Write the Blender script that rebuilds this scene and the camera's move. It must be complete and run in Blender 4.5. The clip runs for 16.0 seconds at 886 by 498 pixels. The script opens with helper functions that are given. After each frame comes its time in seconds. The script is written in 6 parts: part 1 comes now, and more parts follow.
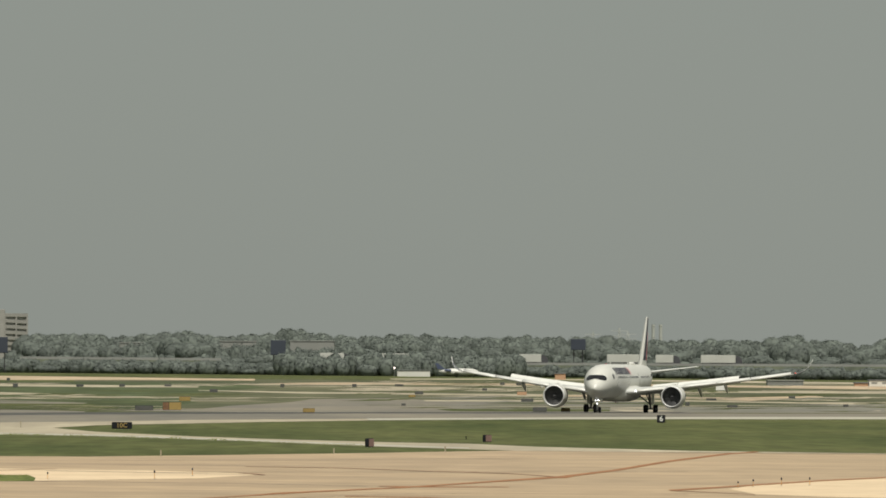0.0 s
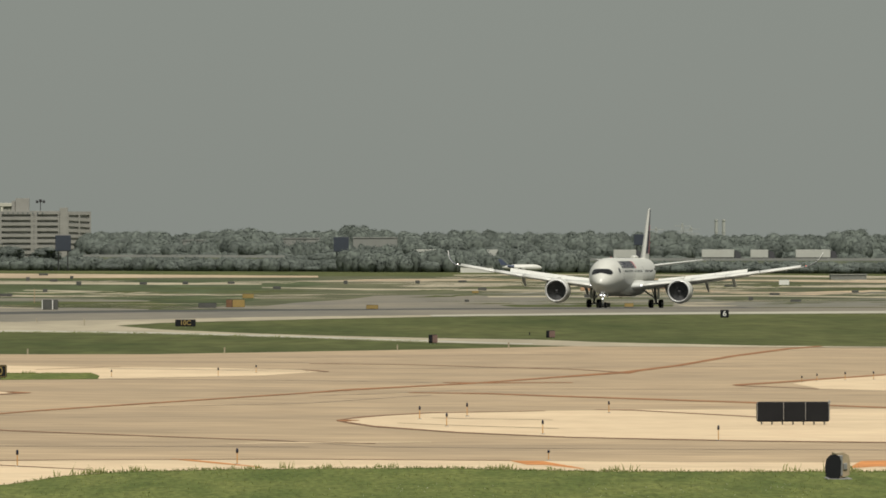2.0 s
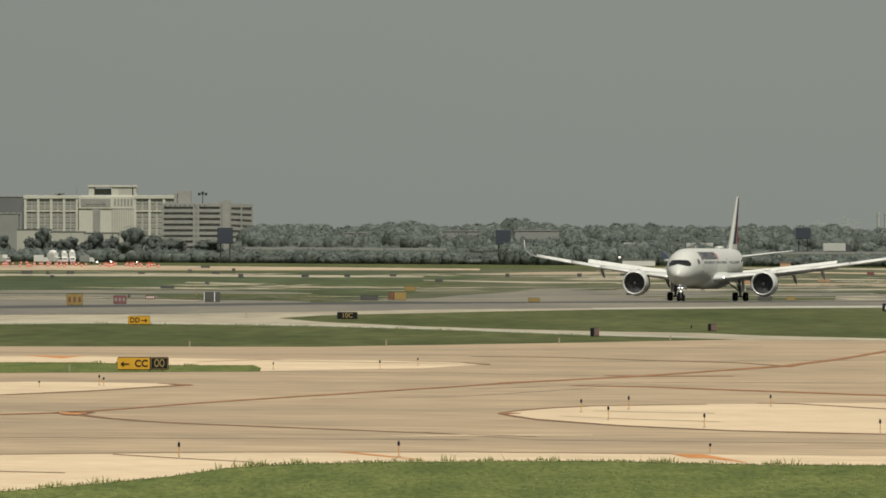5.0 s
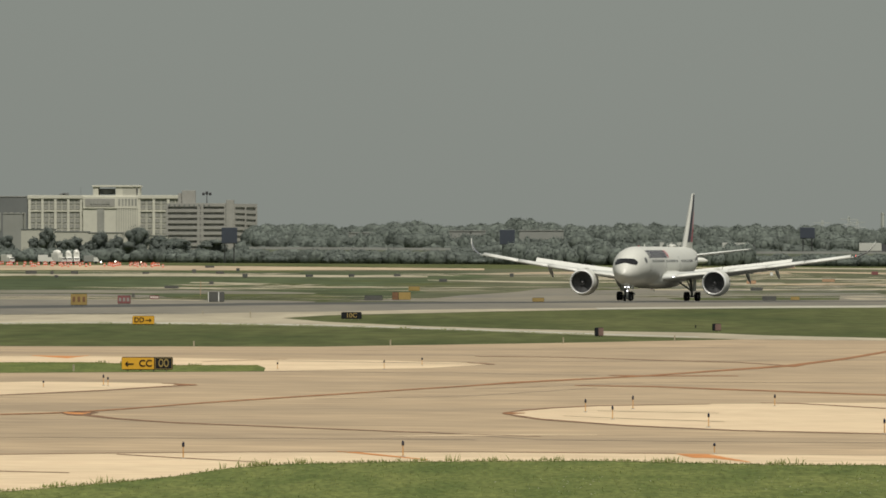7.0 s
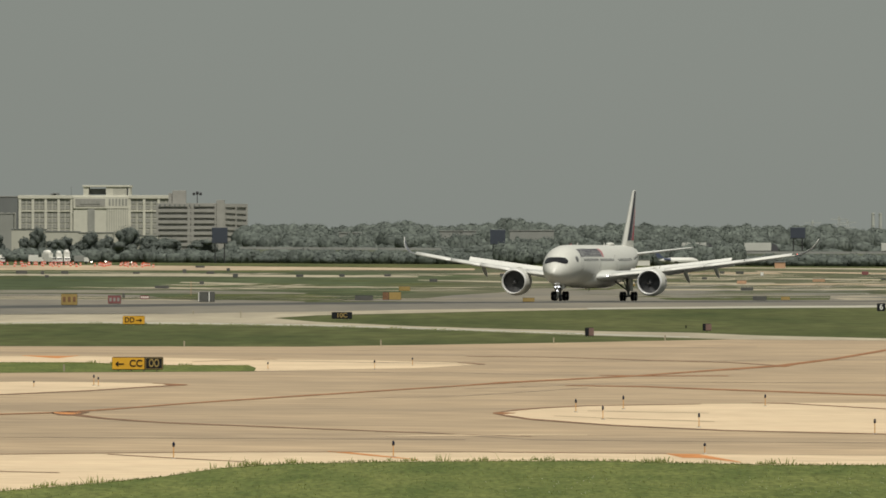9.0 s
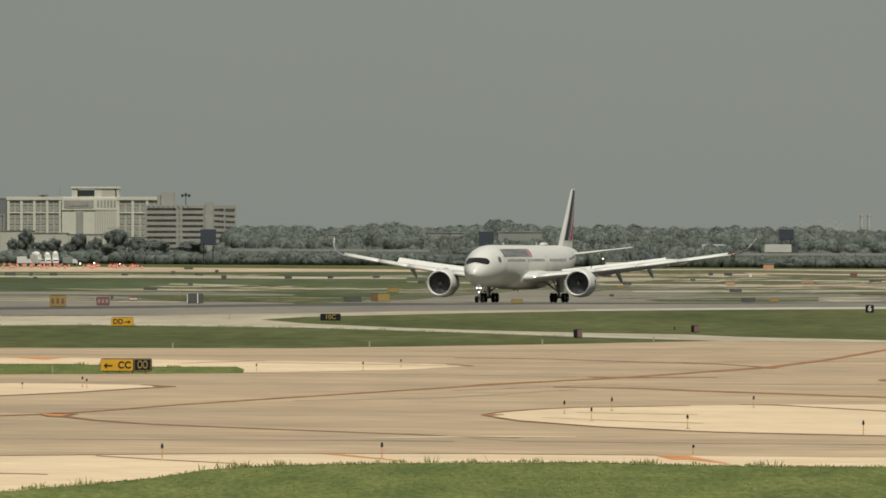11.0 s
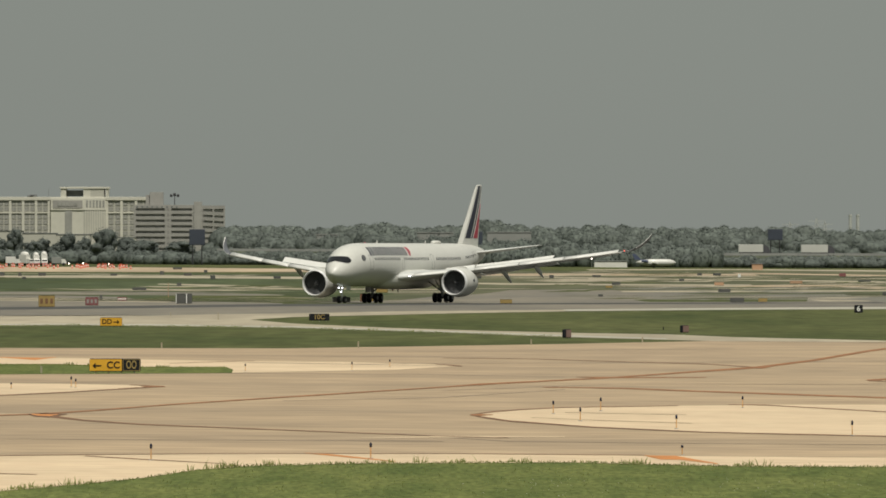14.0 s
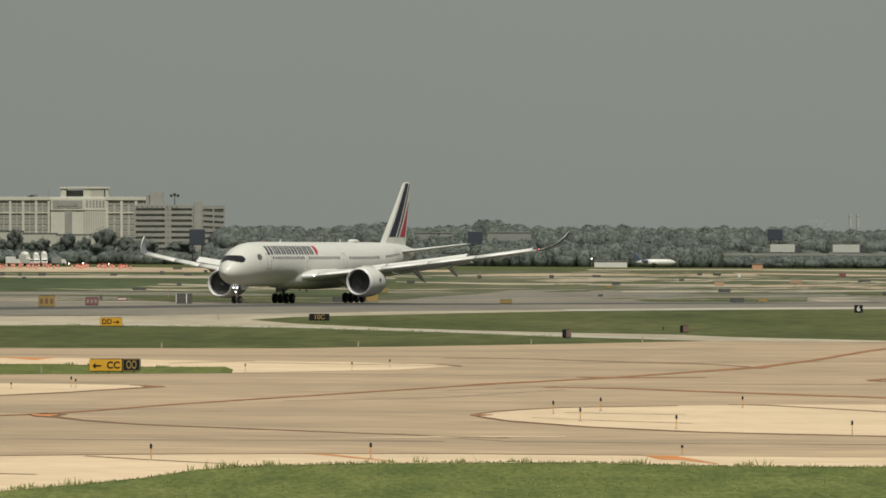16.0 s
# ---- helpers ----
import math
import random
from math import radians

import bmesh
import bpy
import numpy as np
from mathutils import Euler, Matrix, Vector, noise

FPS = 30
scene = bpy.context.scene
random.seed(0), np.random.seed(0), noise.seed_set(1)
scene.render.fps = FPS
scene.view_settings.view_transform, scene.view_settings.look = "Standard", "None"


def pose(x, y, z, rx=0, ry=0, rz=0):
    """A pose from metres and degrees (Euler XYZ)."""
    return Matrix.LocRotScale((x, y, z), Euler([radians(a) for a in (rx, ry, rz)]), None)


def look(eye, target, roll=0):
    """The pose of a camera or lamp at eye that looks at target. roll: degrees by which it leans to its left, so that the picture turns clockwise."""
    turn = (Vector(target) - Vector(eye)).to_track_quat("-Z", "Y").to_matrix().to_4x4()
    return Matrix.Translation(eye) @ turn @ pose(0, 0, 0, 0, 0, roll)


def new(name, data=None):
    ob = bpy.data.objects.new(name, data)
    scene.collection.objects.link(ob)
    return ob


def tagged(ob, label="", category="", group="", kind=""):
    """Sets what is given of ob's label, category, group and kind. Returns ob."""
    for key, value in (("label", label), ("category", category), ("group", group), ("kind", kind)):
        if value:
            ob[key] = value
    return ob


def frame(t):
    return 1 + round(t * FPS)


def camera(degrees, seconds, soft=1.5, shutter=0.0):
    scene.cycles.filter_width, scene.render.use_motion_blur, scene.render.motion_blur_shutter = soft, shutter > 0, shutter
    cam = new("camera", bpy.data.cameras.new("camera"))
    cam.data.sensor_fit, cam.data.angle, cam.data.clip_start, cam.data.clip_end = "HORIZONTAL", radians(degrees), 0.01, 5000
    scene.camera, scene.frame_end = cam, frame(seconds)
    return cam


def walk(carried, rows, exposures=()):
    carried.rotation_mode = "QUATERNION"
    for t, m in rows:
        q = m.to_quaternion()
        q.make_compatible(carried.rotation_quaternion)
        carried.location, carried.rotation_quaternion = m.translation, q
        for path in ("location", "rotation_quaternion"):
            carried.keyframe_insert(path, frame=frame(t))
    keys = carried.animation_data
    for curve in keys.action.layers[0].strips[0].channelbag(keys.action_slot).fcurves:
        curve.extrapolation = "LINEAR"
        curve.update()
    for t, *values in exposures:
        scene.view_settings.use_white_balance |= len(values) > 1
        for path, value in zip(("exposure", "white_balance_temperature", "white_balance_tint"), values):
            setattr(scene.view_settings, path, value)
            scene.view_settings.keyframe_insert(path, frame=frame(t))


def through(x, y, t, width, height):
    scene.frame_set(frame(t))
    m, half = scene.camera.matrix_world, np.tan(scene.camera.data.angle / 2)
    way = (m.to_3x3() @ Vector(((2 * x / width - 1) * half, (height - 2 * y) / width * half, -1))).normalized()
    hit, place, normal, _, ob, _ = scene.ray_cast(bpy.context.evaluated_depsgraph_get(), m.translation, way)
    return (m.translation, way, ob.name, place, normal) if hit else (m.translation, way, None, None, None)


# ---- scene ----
# The eye stands still, 6.5 m above the near field; it turns on its tripod.
F = 17000.0
cam = camera(2 * math.degrees(math.atan(784 / F)), 16.0, soft=1.7)
EYE = (0, 0, 6.5)
# seconds, turn to the left and tilt upwards (both in thousandths of a radian), roll in degrees
TURNS = [
    (0, -20.468, 12.38, 0.19),
    (0.5, -17.792, 9.83, 0.2),
    (1, -14.735, 7.0, 0.2),
    (1.5, -13.40, 3.81, 0.08),
    (2, -13.940, 1.56, -0.1),
    (2.5, -12.323, 1.89, -0.07),
    (3, -11.09, 2.02, 0.0),
    (3.5, -8.500, 1.63, 0.1),
    (4, -2.12, 1.33, 0.1),
    (4.5, 1.294, 0.93, 0.08),
    (4.7, 2.294, 0.882, 0.05),
    (5.2, 3.059, 0.824, 0),
    (6, 3.353, 0.824, 0),
    (7, 3.353, 0.824, 0),
    (7.5, 3.265, 0.824, 0),
    (8, 2.941, 0.794, 0),
    (8.5, 2.765, 0.735, 0),
    (9, 2.353, 0.824, 0),
    (9.2, 2.235, 0.824, 0),
    (11.3, 1.059, 1.000, 0),
    (11.5, 1.000, 1.000, 0),
    (12, 0.647, 1.000, 0),
    (12.5, 0.353, 1.000, 0),
    (13, 0.147, 1.000, 0),
    (13.5, 0.029, 1.000, 0),
    (14, 0.000, 1.000, 0),
    (14.5, 0.000, 1.000, 0),
    (15, 0.000, 1.000, 0),
    (15.5, 0.000, 1.000, 0),
    (16, 0.000, 1.000, 0),
]
walk(cam, [(t, pose(*EYE, 90 + math.degrees(p / 1000), 0, math.degrees(a / 1000)) @ pose(0, 0, 0, 0, 0, r)) for t, a, p, r in TURNS],
     exposures=[(0, 0.12), (1.0, 0.1), (1.5, 0.05), (2, 0.0), (3.5, -0.03), (7, -0.04), (16, -0.05)])

# ---- light ----
SUN_UP, SUN_AZ = 62, 163      # degrees above the horizon; clockwise from the way the lens looks
world = bpy.data.worlds.new("storm_sky")
scene.world = world
world.use_nodes = True
wn, wl = world.node_tree.nodes, world.node_tree.links
wn.clear()
sky = wn.new("ShaderNodeTexSky")
sky.sky_type, sky.sun_disc = "NISHITA", False
sky.sun_elevation, sky.sun_rotation = radians(SUN_UP), radians(SUN_AZ)
sky_bg = wn.new("ShaderNodeBackground")
sky_bg.inputs[1].default_value = 0.08
wl.new(sky.outputs[0], sky_bg.inputs[0])
# a deck of grey cloud over most of the sky
coord = wn.new("ShaderNodeTexCoord")
cloud = wn.new("ShaderNodeTexNoise")
cloud.inputs["Scale"].default_value, cloud.inputs["Detail"].default_value = 3.0, 4
wl.new(coord.outputs["Generated"], cloud.inputs["Vector"])
ramp = wn.new("ShaderNodeValToRGB")
ramp.color_ramp.elements[0].position, ramp.color_ramp.elements[1].position = 0.3, 0.75
ramp.color_ramp.elements[0].color = (0.236, 0.256, 0.232, 1)
ramp.color_ramp.elements[1].color = (0.272, 0.293, 0.266, 1)
wl.new(cloud.outputs[0], ramp.inputs[0])
deck = wn.new("ShaderNodeBackground")
wl.new(ramp.outputs[0], deck.inputs[0])
deck.inputs[1].default_value = 0.95
wmix = wn.new("ShaderNodeMixShader")
wmix.inputs[0].default_value = 0.93
wout = wn.new("ShaderNodeOutputWorld")
wl.new(sky_bg.outputs[0], wmix.inputs[1])
wl.new(deck.outputs[0], wmix.inputs[2])
wl.new(wmix.outputs[0], wout.inputs[0])

sun = new("sun", bpy.data.lights.new("sun", "SUN"))
sun.data.energy, sun.data.angle, sun.data.color = 4.4, radians(0.6), (1.0, 0.95, 0.86)
az, up = radians(SUN_AZ), radians(SUN_UP)
sun.matrix_world = look((math.sin(az) * math.cos(up) * 100, math.cos(az) * math.cos(up) * 100, math.sin(up) * 100), (0, 0, 0))


# ---- materials ----
def material(name, color, rough=0.7, metal=0.0, vary=0.15, scale=1.0, bump=0.0, stretch=(1, 1, 1), fine=0.0, second=None, emit=0.0, coat=0.0, island=0.0, gloss=0.5):
    """A surface with variation at two scales, in metres of the object's own space."""
    m = bpy.data.materials.new(name)
    m.use_nodes = True
    n, l = m.node_tree.nodes, m.node_tree.links
    b = n["Principled BSDF"]
    b.inputs["Roughness"].default_value, b.inputs["Metallic"].default_value = rough, metal
    b.inputs["Coat Weight"].default_value = coat
    b.inputs["Specular IOR Level"].default_value = gloss
    tc = n.new("ShaderNodeTexCoord")
    mp = n.new("ShaderNodeMapping")
    mp.inputs["Scale"].default_value = stretch
    l.new(tc.outputs["Object"], mp.inputs[0])
    big = n.new("ShaderNodeTexNoise")
    big.inputs["Scale"].default_value, big.inputs["Detail"].default_value, big.inputs["Roughness"].default_value = scale, 5, 0.6
    l.new(mp.outputs[0], big.inputs["Vector"])
    small = n.new("ShaderNodeTexNoise")
    small.inputs["Scale"].default_value, small.inputs["Detail"].default_value = scale * 9, 3
    l.new(mp.outputs[0], small.inputs["Vector"])
    cr = n.new("ShaderNodeValToRGB")
    lo = second or [c * (1 - vary) for c in color]
    hi = [min(1, c * (1 + vary)) for c in color]
    cr.color_ramp.elements[0].position, cr.color_ramp.elements[1].position = 0.32, 0.68
    cr.color_ramp.elements[0].color, cr.color_ramp.elements[1].color = (*lo, 1), (*hi, 1)
    l.new(big.outputs[0], cr.inputs[0])
    mixn = n.new("ShaderNodeMix")
    mixn.data_type, mixn.blend_type = "RGBA", "OVERLAY"
    mixn.inputs[0].default_value = fine
    l.new(cr.outputs[0], mixn.inputs[6])
    l.new(small.outputs[0], mixn.inputs[7])
    tint = mixn.outputs[2]
    if island:
        geo = n.new("ShaderNodeNewGeometry")
        hsv = n.new("ShaderNodeHueSaturation")
        rng = n.new("ShaderNodeMapRange")
        rng.inputs[3].default_value, rng.inputs[4].default_value = 1 - island, 1 + island
        l.new(geo.outputs["Random Per Island"], rng.inputs[0])
        l.new(rng.outputs[0], hsv.inputs["Value"])
        l.new(tint, hsv.inputs["Color"])
        tint = hsv.outputs[0]
    l.new(tint, b.inputs["Base Color"])
    if bump:
        bp = n.new("ShaderNodeBump")
        bp.inputs["Strength"].default_value, bp.inputs["Distance"].default_value = bump, 0.05
        l.new(small.outputs[0], bp.inputs["Height"])
        l.new(bp.outputs[0], b.inputs["Normal"])
    if emit:
        b.inputs["Emission Color"].default_value = (*color, 1)
        b.inputs["Emission Strength"].default_value = emit
    return m


def leaf_material(name, color, second, scale, through):
    """Leaves that let part of the light through, varied by patch and leaf by leaf."""
    m = material(name, color, 0.75, vary=0.15, scale=scale, second=second, fine=0.2, island=0.1)
    n, l = m.node_tree.nodes, m.node_tree.links
    b = n["Principled BSDF"]
    t = n.new("ShaderNodeBsdfTranslucent")
    l.new(b.inputs["Base Color"].links[0].from_socket, t.inputs[0])
    mix = n.new("ShaderNodeMixShader")
    mix.inputs[0].default_value = through
    l.new(b.outputs[0], mix.inputs[1])
    l.new(t.outputs[0], mix.inputs[2])
    l.new(mix.outputs[0], n["Material Output"].inputs[0])
    return m


GRASS = material("mown_grass", (0.08, 0.085, 0.033), 0.9, vary=0.2, scale=0.05, second=(0.048, 0.061, 0.021), fine=0.6, stretch=(1, 0.12, 1), gloss=0.1)
VERGE_GRASS = material("verge_grass", (0.116, 0.13, 0.04), 0.95, vary=0.15, scale=0.55, second=(0.074, 0.098, 0.028), fine=0.8, stretch=(1, 0.12, 1), gloss=0.1)
# far grass with heat shimmer put into its colour as a paler olive
PALE_GRASS = material("shimmer_pale_grass", (0.1, 0.1, 0.06), 0.95, vary=0.2, scale=0.012, second=(0.064, 0.072, 0.041), fine=0.6, stretch=(1, 0.25, 1), gloss=0.1)
FAR_GRASS = material("far_grass", (0.066, 0.08, 0.04), 0.95, vary=0.2, scale=0.012, second=(0.048, 0.062, 0.031), fine=0.6, stretch=(1, 0.25, 1), gloss=0.1)
BLADES = leaf_material("grass_blades", (0.25, 0.27, 0.088), (0.16, 0.195, 0.058), 0.12, 0.5)
CONCRETE = material("tan_concrete", (0.372, 0.276, 0.17), 0.85, vary=0.06, scale=0.06, second=(0.278, 0.21, 0.134), fine=0.5, stretch=(0.45, 0.8, 1))
SHOULDER = material("pale_concrete", (0.565, 0.438, 0.284), 0.85, vary=0.1, scale=0.15, fine=0.25, stretch=(0.5, 0.5, 1))
RUNWAY = material("grey_runway_concrete", (0.178, 0.158, 0.118), 0.85, vary=0.1, scale=0.03, second=(0.118, 0.111, 0.092), fine=0.25, stretch=(1, 0.15, 1))
ASPHALT = material("dark_asphalt", (0.05, 0.05, 0.045), 0.9, vary=0.2, scale=0.05, fine=0.3, stretch=(1, 0.2, 1))
WORN = material("worn_asphalt", (0.155, 0.15, 0.12), 0.9, vary=0.15, scale=0.03, fine=0.3, stretch=(1, 0.15, 1))
FARPAVE = material("far_pale_concrete", (0.32, 0.28, 0.2), 0.85, vary=0.2, scale=0.04, fine=0.3, stretch=(1, 0.1, 1))
EARTH = material("bare_earth", (0.37, 0.285, 0.19), 0.95, vary=0.2, scale=0.03, fine=0.3, stretch=(1, 0.15, 1))
ORANGE_LINE = material("orange_line_paint", (0.25, 0.108, 0.038), 0.7, vary=0.3, scale=0.4, fine=0.4)
BRIGHT_LINE = material("fresh_orange_paint", (0.5, 0.2, 0.055), 0.7, vary=0.25, scale=0.4, fine=0.3)
BROWN_LINE = material("worn_line_paint", (0.17, 0.09, 0.045), 0.8, vary=0.3, scale=0.3, fine=0.4)
JOINT = material("joint_sealant", (0.27, 0.205, 0.14), 0.8, vary=0.15, scale=0.3, fine=0.3)
WHITE_LINE = material("white_line_paint", (0.37, 0.35, 0.285), 0.7, vary=0.15, scale=0.1, fine=0.3)

PAINT = material("white_aircraft_paint", (0.53, 0.53, 0.485), 0.42, vary=0.04, scale=0.3, fine=0.1, coat=0.12)
WING_GREY = material("light_grey_wing_paint", (0.52, 0.53, 0.5), 0.35, vary=0.06, scale=0.3, fine=0.1)
WHITE_SLAT = material("bright_slat_paint", (0.6, 0.6, 0.56), 0.35, vary=0.03, scale=0.4, fine=0.08)
BARE = material("bare_metal_lip", (0.78, 0.78, 0.76), 0.35, metal=0.35, vary=0.05, scale=1, fine=0.1)
DARK_METAL = material("dark_metal", (0.05, 0.05, 0.052), 0.5, metal=0.5, vary=0.2, scale=2, fine=0.2)
FAN = material("fan_titanium", (0.075, 0.076, 0.078), 0.6, metal=0.0, vary=0.2, scale=2)
LINER = material("inlet_liner", (0.1, 0.102, 0.104), 0.5, vary=0.1, scale=1)
TYRE = material("tyre_rubber", (0.026, 0.026, 0.028), 0.85, vary=0.2, scale=3, gloss=0.2)
HUB = material("wheel_hub", (0.16, 0.16, 0.155), 0.4, metal=0.4, vary=0.1, scale=3)
STRUT = material("gear_strut_paint", (0.5, 0.5, 0.48), 0.4, vary=0.1, scale=2)
NAVY = material("navy_paint", (0.012, 0.014, 0.028), 0.55, vary=0.1, scale=0.5)
RED = material("red_paint", (0.3, 0.022, 0.045), 0.5, vary=0.1, scale=0.5)
WINGLET = material("dark_grey_winglet_paint", (0.11, 0.115, 0.125), 0.45, vary=0.1, scale=0.5)
MASK = material("black_window_mask", (0.012, 0.012, 0.014), 0.15, vary=0.1, scale=1)
PORT = material("cabin_window", (0.025, 0.026, 0.028), 0.15, vary=0.1, scale=1)
LAMP = material("landing_light_glow", (0.95, 0.96, 1.0), 0.3, vary=0.0, emit=5.0)
SHED_TAN = material("worn_tan_sheet", (0.36, 0.285, 0.18), 0.6, vary=0.15, scale=2, fine=0.2)
PINK_LAMP = material("strobe_glow", (1.0, 0.85, 0.75), 0.3, vary=0.0, emit=5.0)
RED_LAMP = material("red_beacon_glow", (1.0, 0.12, 0.08), 0.3, vary=0.0, emit=2.0)

YELLOW = material("yellow_sign_face", (0.62, 0.33, 0.025), 0.45, vary=0.05, scale=2, fine=0.05)
DULL_YELLOW = material("dull_yellow_sign_face", (0.29, 0.205, 0.068), 0.5, vary=0.12, scale=1, fine=0.1)
BLACK = material("black_sign_face", (0.014, 0.015, 0.017), 0.7, vary=0.1, scale=2, gloss=0.15)
# black lifted to dark grey for far things, haze held in the colour
DARK_SIGN = material("haze_lifted_dark_paint", (0.085, 0.087, 0.08), 0.7, vary=0.15, scale=1, gloss=0.2)
SIGN_RED = material("red_sign_face", (0.2, 0.075, 0.072), 0.5, vary=0.15, scale=2, fine=0.1)
FADED_RED = material("sun_faded_red_sheet", (0.17, 0.105, 0.088), 0.6, vary=0.15, scale=2, fine=0.2)
SIGN_WHITE = material("white_sign_paint", (0.7, 0.7, 0.66), 0.5, vary=0.05, scale=2)
ORANGE = material("orange_sheet", (0.38, 0.235, 0.14), 0.6, vary=0.1, scale=2)
SIGN_LEG = material("galvanised_leg", (0.3, 0.3, 0.29), 0.5, metal=0.5, vary=0.1, scale=4)
LAMP_STEM = material("orange_lamp_stem", (0.55, 0.3, 0.1), 0.6, vary=0.1, scale=8)
BLUE_GLASS = material("dark_lamp_lens", (0.012, 0.014, 0.03), 0.2, vary=0.1, scale=8)

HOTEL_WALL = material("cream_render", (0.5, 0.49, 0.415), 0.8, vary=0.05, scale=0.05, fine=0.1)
# grey of the plain walls, and painted shade on the hotel's front panel
HOTEL_GREY = material("grey_and_shaded_render", (0.385, 0.38, 0.325), 0.8, vary=0.05, scale=0.05, fine=0.1)
GARAGE_WALL = material("garage_concrete", (0.27, 0.265, 0.24), 0.85, vary=0.08, scale=0.05, fine=0.15)
# panes and deck insides are coloured paler, as haze would wash them out
GLASS = material("haze_pale_window_glass", (0.26, 0.26, 0.235), 0.4, vary=0.2, scale=0.2)
DARK_GAP = material("haze_lifted_deck_inside", (0.3, 0.3, 0.28), 0.8, vary=0.1, scale=0.2)
DARK_WALL = material("dark_cladding", (0.13, 0.138, 0.135), 0.7, vary=0.1, scale=0.1)
PALE_WALL = material("pale_metal_cladding", (0.23, 0.235, 0.215), 0.6, vary=0.08, scale=0.1)
BILLBOARD = material("dark_blue_panel", (0.04, 0.048, 0.066), 0.5, vary=0.12, scale=0.2)
# leaf and core colours are lifted and greyed to carry the distance haze
LEAF = leaf_material("haze_greyed_leaves", (0.13, 0.15, 0.135), (0.115, 0.134, 0.12), 0.03, 0.4)
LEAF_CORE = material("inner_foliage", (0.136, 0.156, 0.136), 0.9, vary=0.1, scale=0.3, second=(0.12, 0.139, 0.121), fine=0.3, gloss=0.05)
BARK = material("grey_bark", (0.085, 0.075, 0.06), 0.9, vary=0.2, scale=1)
TRAILER = material("white_trailer_side", (0.46, 0.465, 0.42), 0.5, vary=0.05, scale=0.3)
TRUCK_DARK = material("truck_dark_paint", (0.06, 0.06, 0.065), 0.5, vary=0.1, scale=0.5)
VAN_WHITE = material("white_vehicle_paint", (0.62, 0.61, 0.56), 0.4, vary=0.04, scale=0.5)
BLUE_TAIL = material("blue_tail_paint", (0.06, 0.075, 0.125), 0.4, vary=0.1, scale=0.5)
# pale near-sky grey: haze over chimneys and pylons, put into their colour
FAR_CHIMNEY = material("hazed_chimney_and_pylon", (0.36, 0.375, 0.345), 0.8, vary=0.05, scale=0.1)
BARREL_RED = material("red_orange_plastic", (0.62, 0.13, 0.07), 0.5, vary=0.1, scale=2)
EXHAUST = material("exhaust_metal", (0.12, 0.11, 0.1), 0.4, metal=0.7, vary=0.1, scale=1)


# ---- builders ----
def mesh_from(name, verts, faces, mat, smooth=False):
    me = bpy.data.meshes.new(name)
    me.from_pydata(verts, [], faces)
    me.materials.append(mat)
    if smooth:
        me.polygons.foreach_set("use_smooth", [True] * len(me.polygons))
    me.update()
    return me


def mesh_of(name, bm, mat, smooth=False):
    me = bpy.data.meshes.new(name)
    bm.normal_update()
    bm.to_mesh(me)
    bm.free()
    me.materials.append(mat)
    if smooth:
        me.polygons.foreach_set("use_smooth", [True] * len(me.polygons))
    return me


def part(name, bm, mat, parent, label="", smooth=False):
    """Links a bmesh (or a mesh) as one mesh object under a thing or a part."""
    ob = new(name, bm if isinstance(bm, bpy.types.Mesh) else mesh_of(name, bm, mat, smooth))
    ob.parent = parent
    if label:
        ob["label"] = label
    return ob


def thing(name, m, label, category, group=""):
    ob = new(name)
    ob.empty_display_size = 0.5
    ob.matrix_basis = m
    return tagged(ob, label, category, group)


def add_box(bm, x0, x1, y0, y1, z0, z1, bevel=0.0, m=None):
    r = bmesh.ops.create_cube(bm, size=1.0)
    vs = r["verts"]
    for v in vs:
        v.co = Vector(((x0 + x1) / 2 + v.co.x * (x1 - x0), (y0 + y1) / 2 + v.co.y * (y1 - y0), (z0 + z1) / 2 + v.co.z * (z1 - z0)))
    if bevel:
        es = list({e for v in vs for e in v.link_edges})
        out = bmesh.ops.bevel(bm, geom=es, offset=bevel, segments=2, affect="EDGES", profile=0.5)
        vs = out["verts"]
    if m:
        bmesh.ops.transform(bm, matrix=m, verts=list({v for v in vs if v.is_valid}))
    return bm


def box(x0, x1, y0, y1, z0, z1, bevel=0.0, m=None):
    return add_box(bmesh.new(), x0, x1, y0, y1, z0, z1, bevel, m)


def add_rod(bm, a, b, r0, r1=None, n=10):
    a, b = Vector(a), Vector(b)
    d = b - a
    m = Matrix.Translation((a + b) / 2) @ d.to_track_quat("Z", "Y").to_matrix().to_4x4()
    bmesh.ops.create_cone(bm, cap_ends=True, segments=n, radius1=r0, radius2=r0 if r1 is None else r1, depth=d.length, matrix=m)
    return bm


def rod(a, b, r0, r1=None, n=10):
    return add_rod(bmesh.new(), a, b, r0, r1, n)


def loft(rings, close=True, caps=True):
    """A skin over rings of equal count, each a list of points."""
    bm = bmesh.new()
    rows = [[bm.verts.new(p) for p in ring] for ring in rings]
    k = len(rows[0])
    for a, b in zip(rows[:-1], rows[1:]):
        for i in range(k if close else k - 1):
            j = (i + 1) % k
            bm.faces.new((a[i], a[j], b[j], b[i]))
    if caps and close:
        bm.faces.new(rows[0][::-1])
        bm.faces.new(rows[-1])
    bmesh.ops.recalc_face_normals(bm, faces=bm.faces[:])
    return bm


def turned(profile, axis_point=(0, 0, 0), n=36, caps=False):
    """A skin turned about the x axis through axis_point; profile: (x, radius) pairs."""
    ax, ay, az_ = axis_point
    return loft([[(ax + x, ay + r * math.cos(i * math.tau / n), az_ + r * math.sin(i * math.tau / n)) for i in range(n)] for x, r in profile], caps=caps)


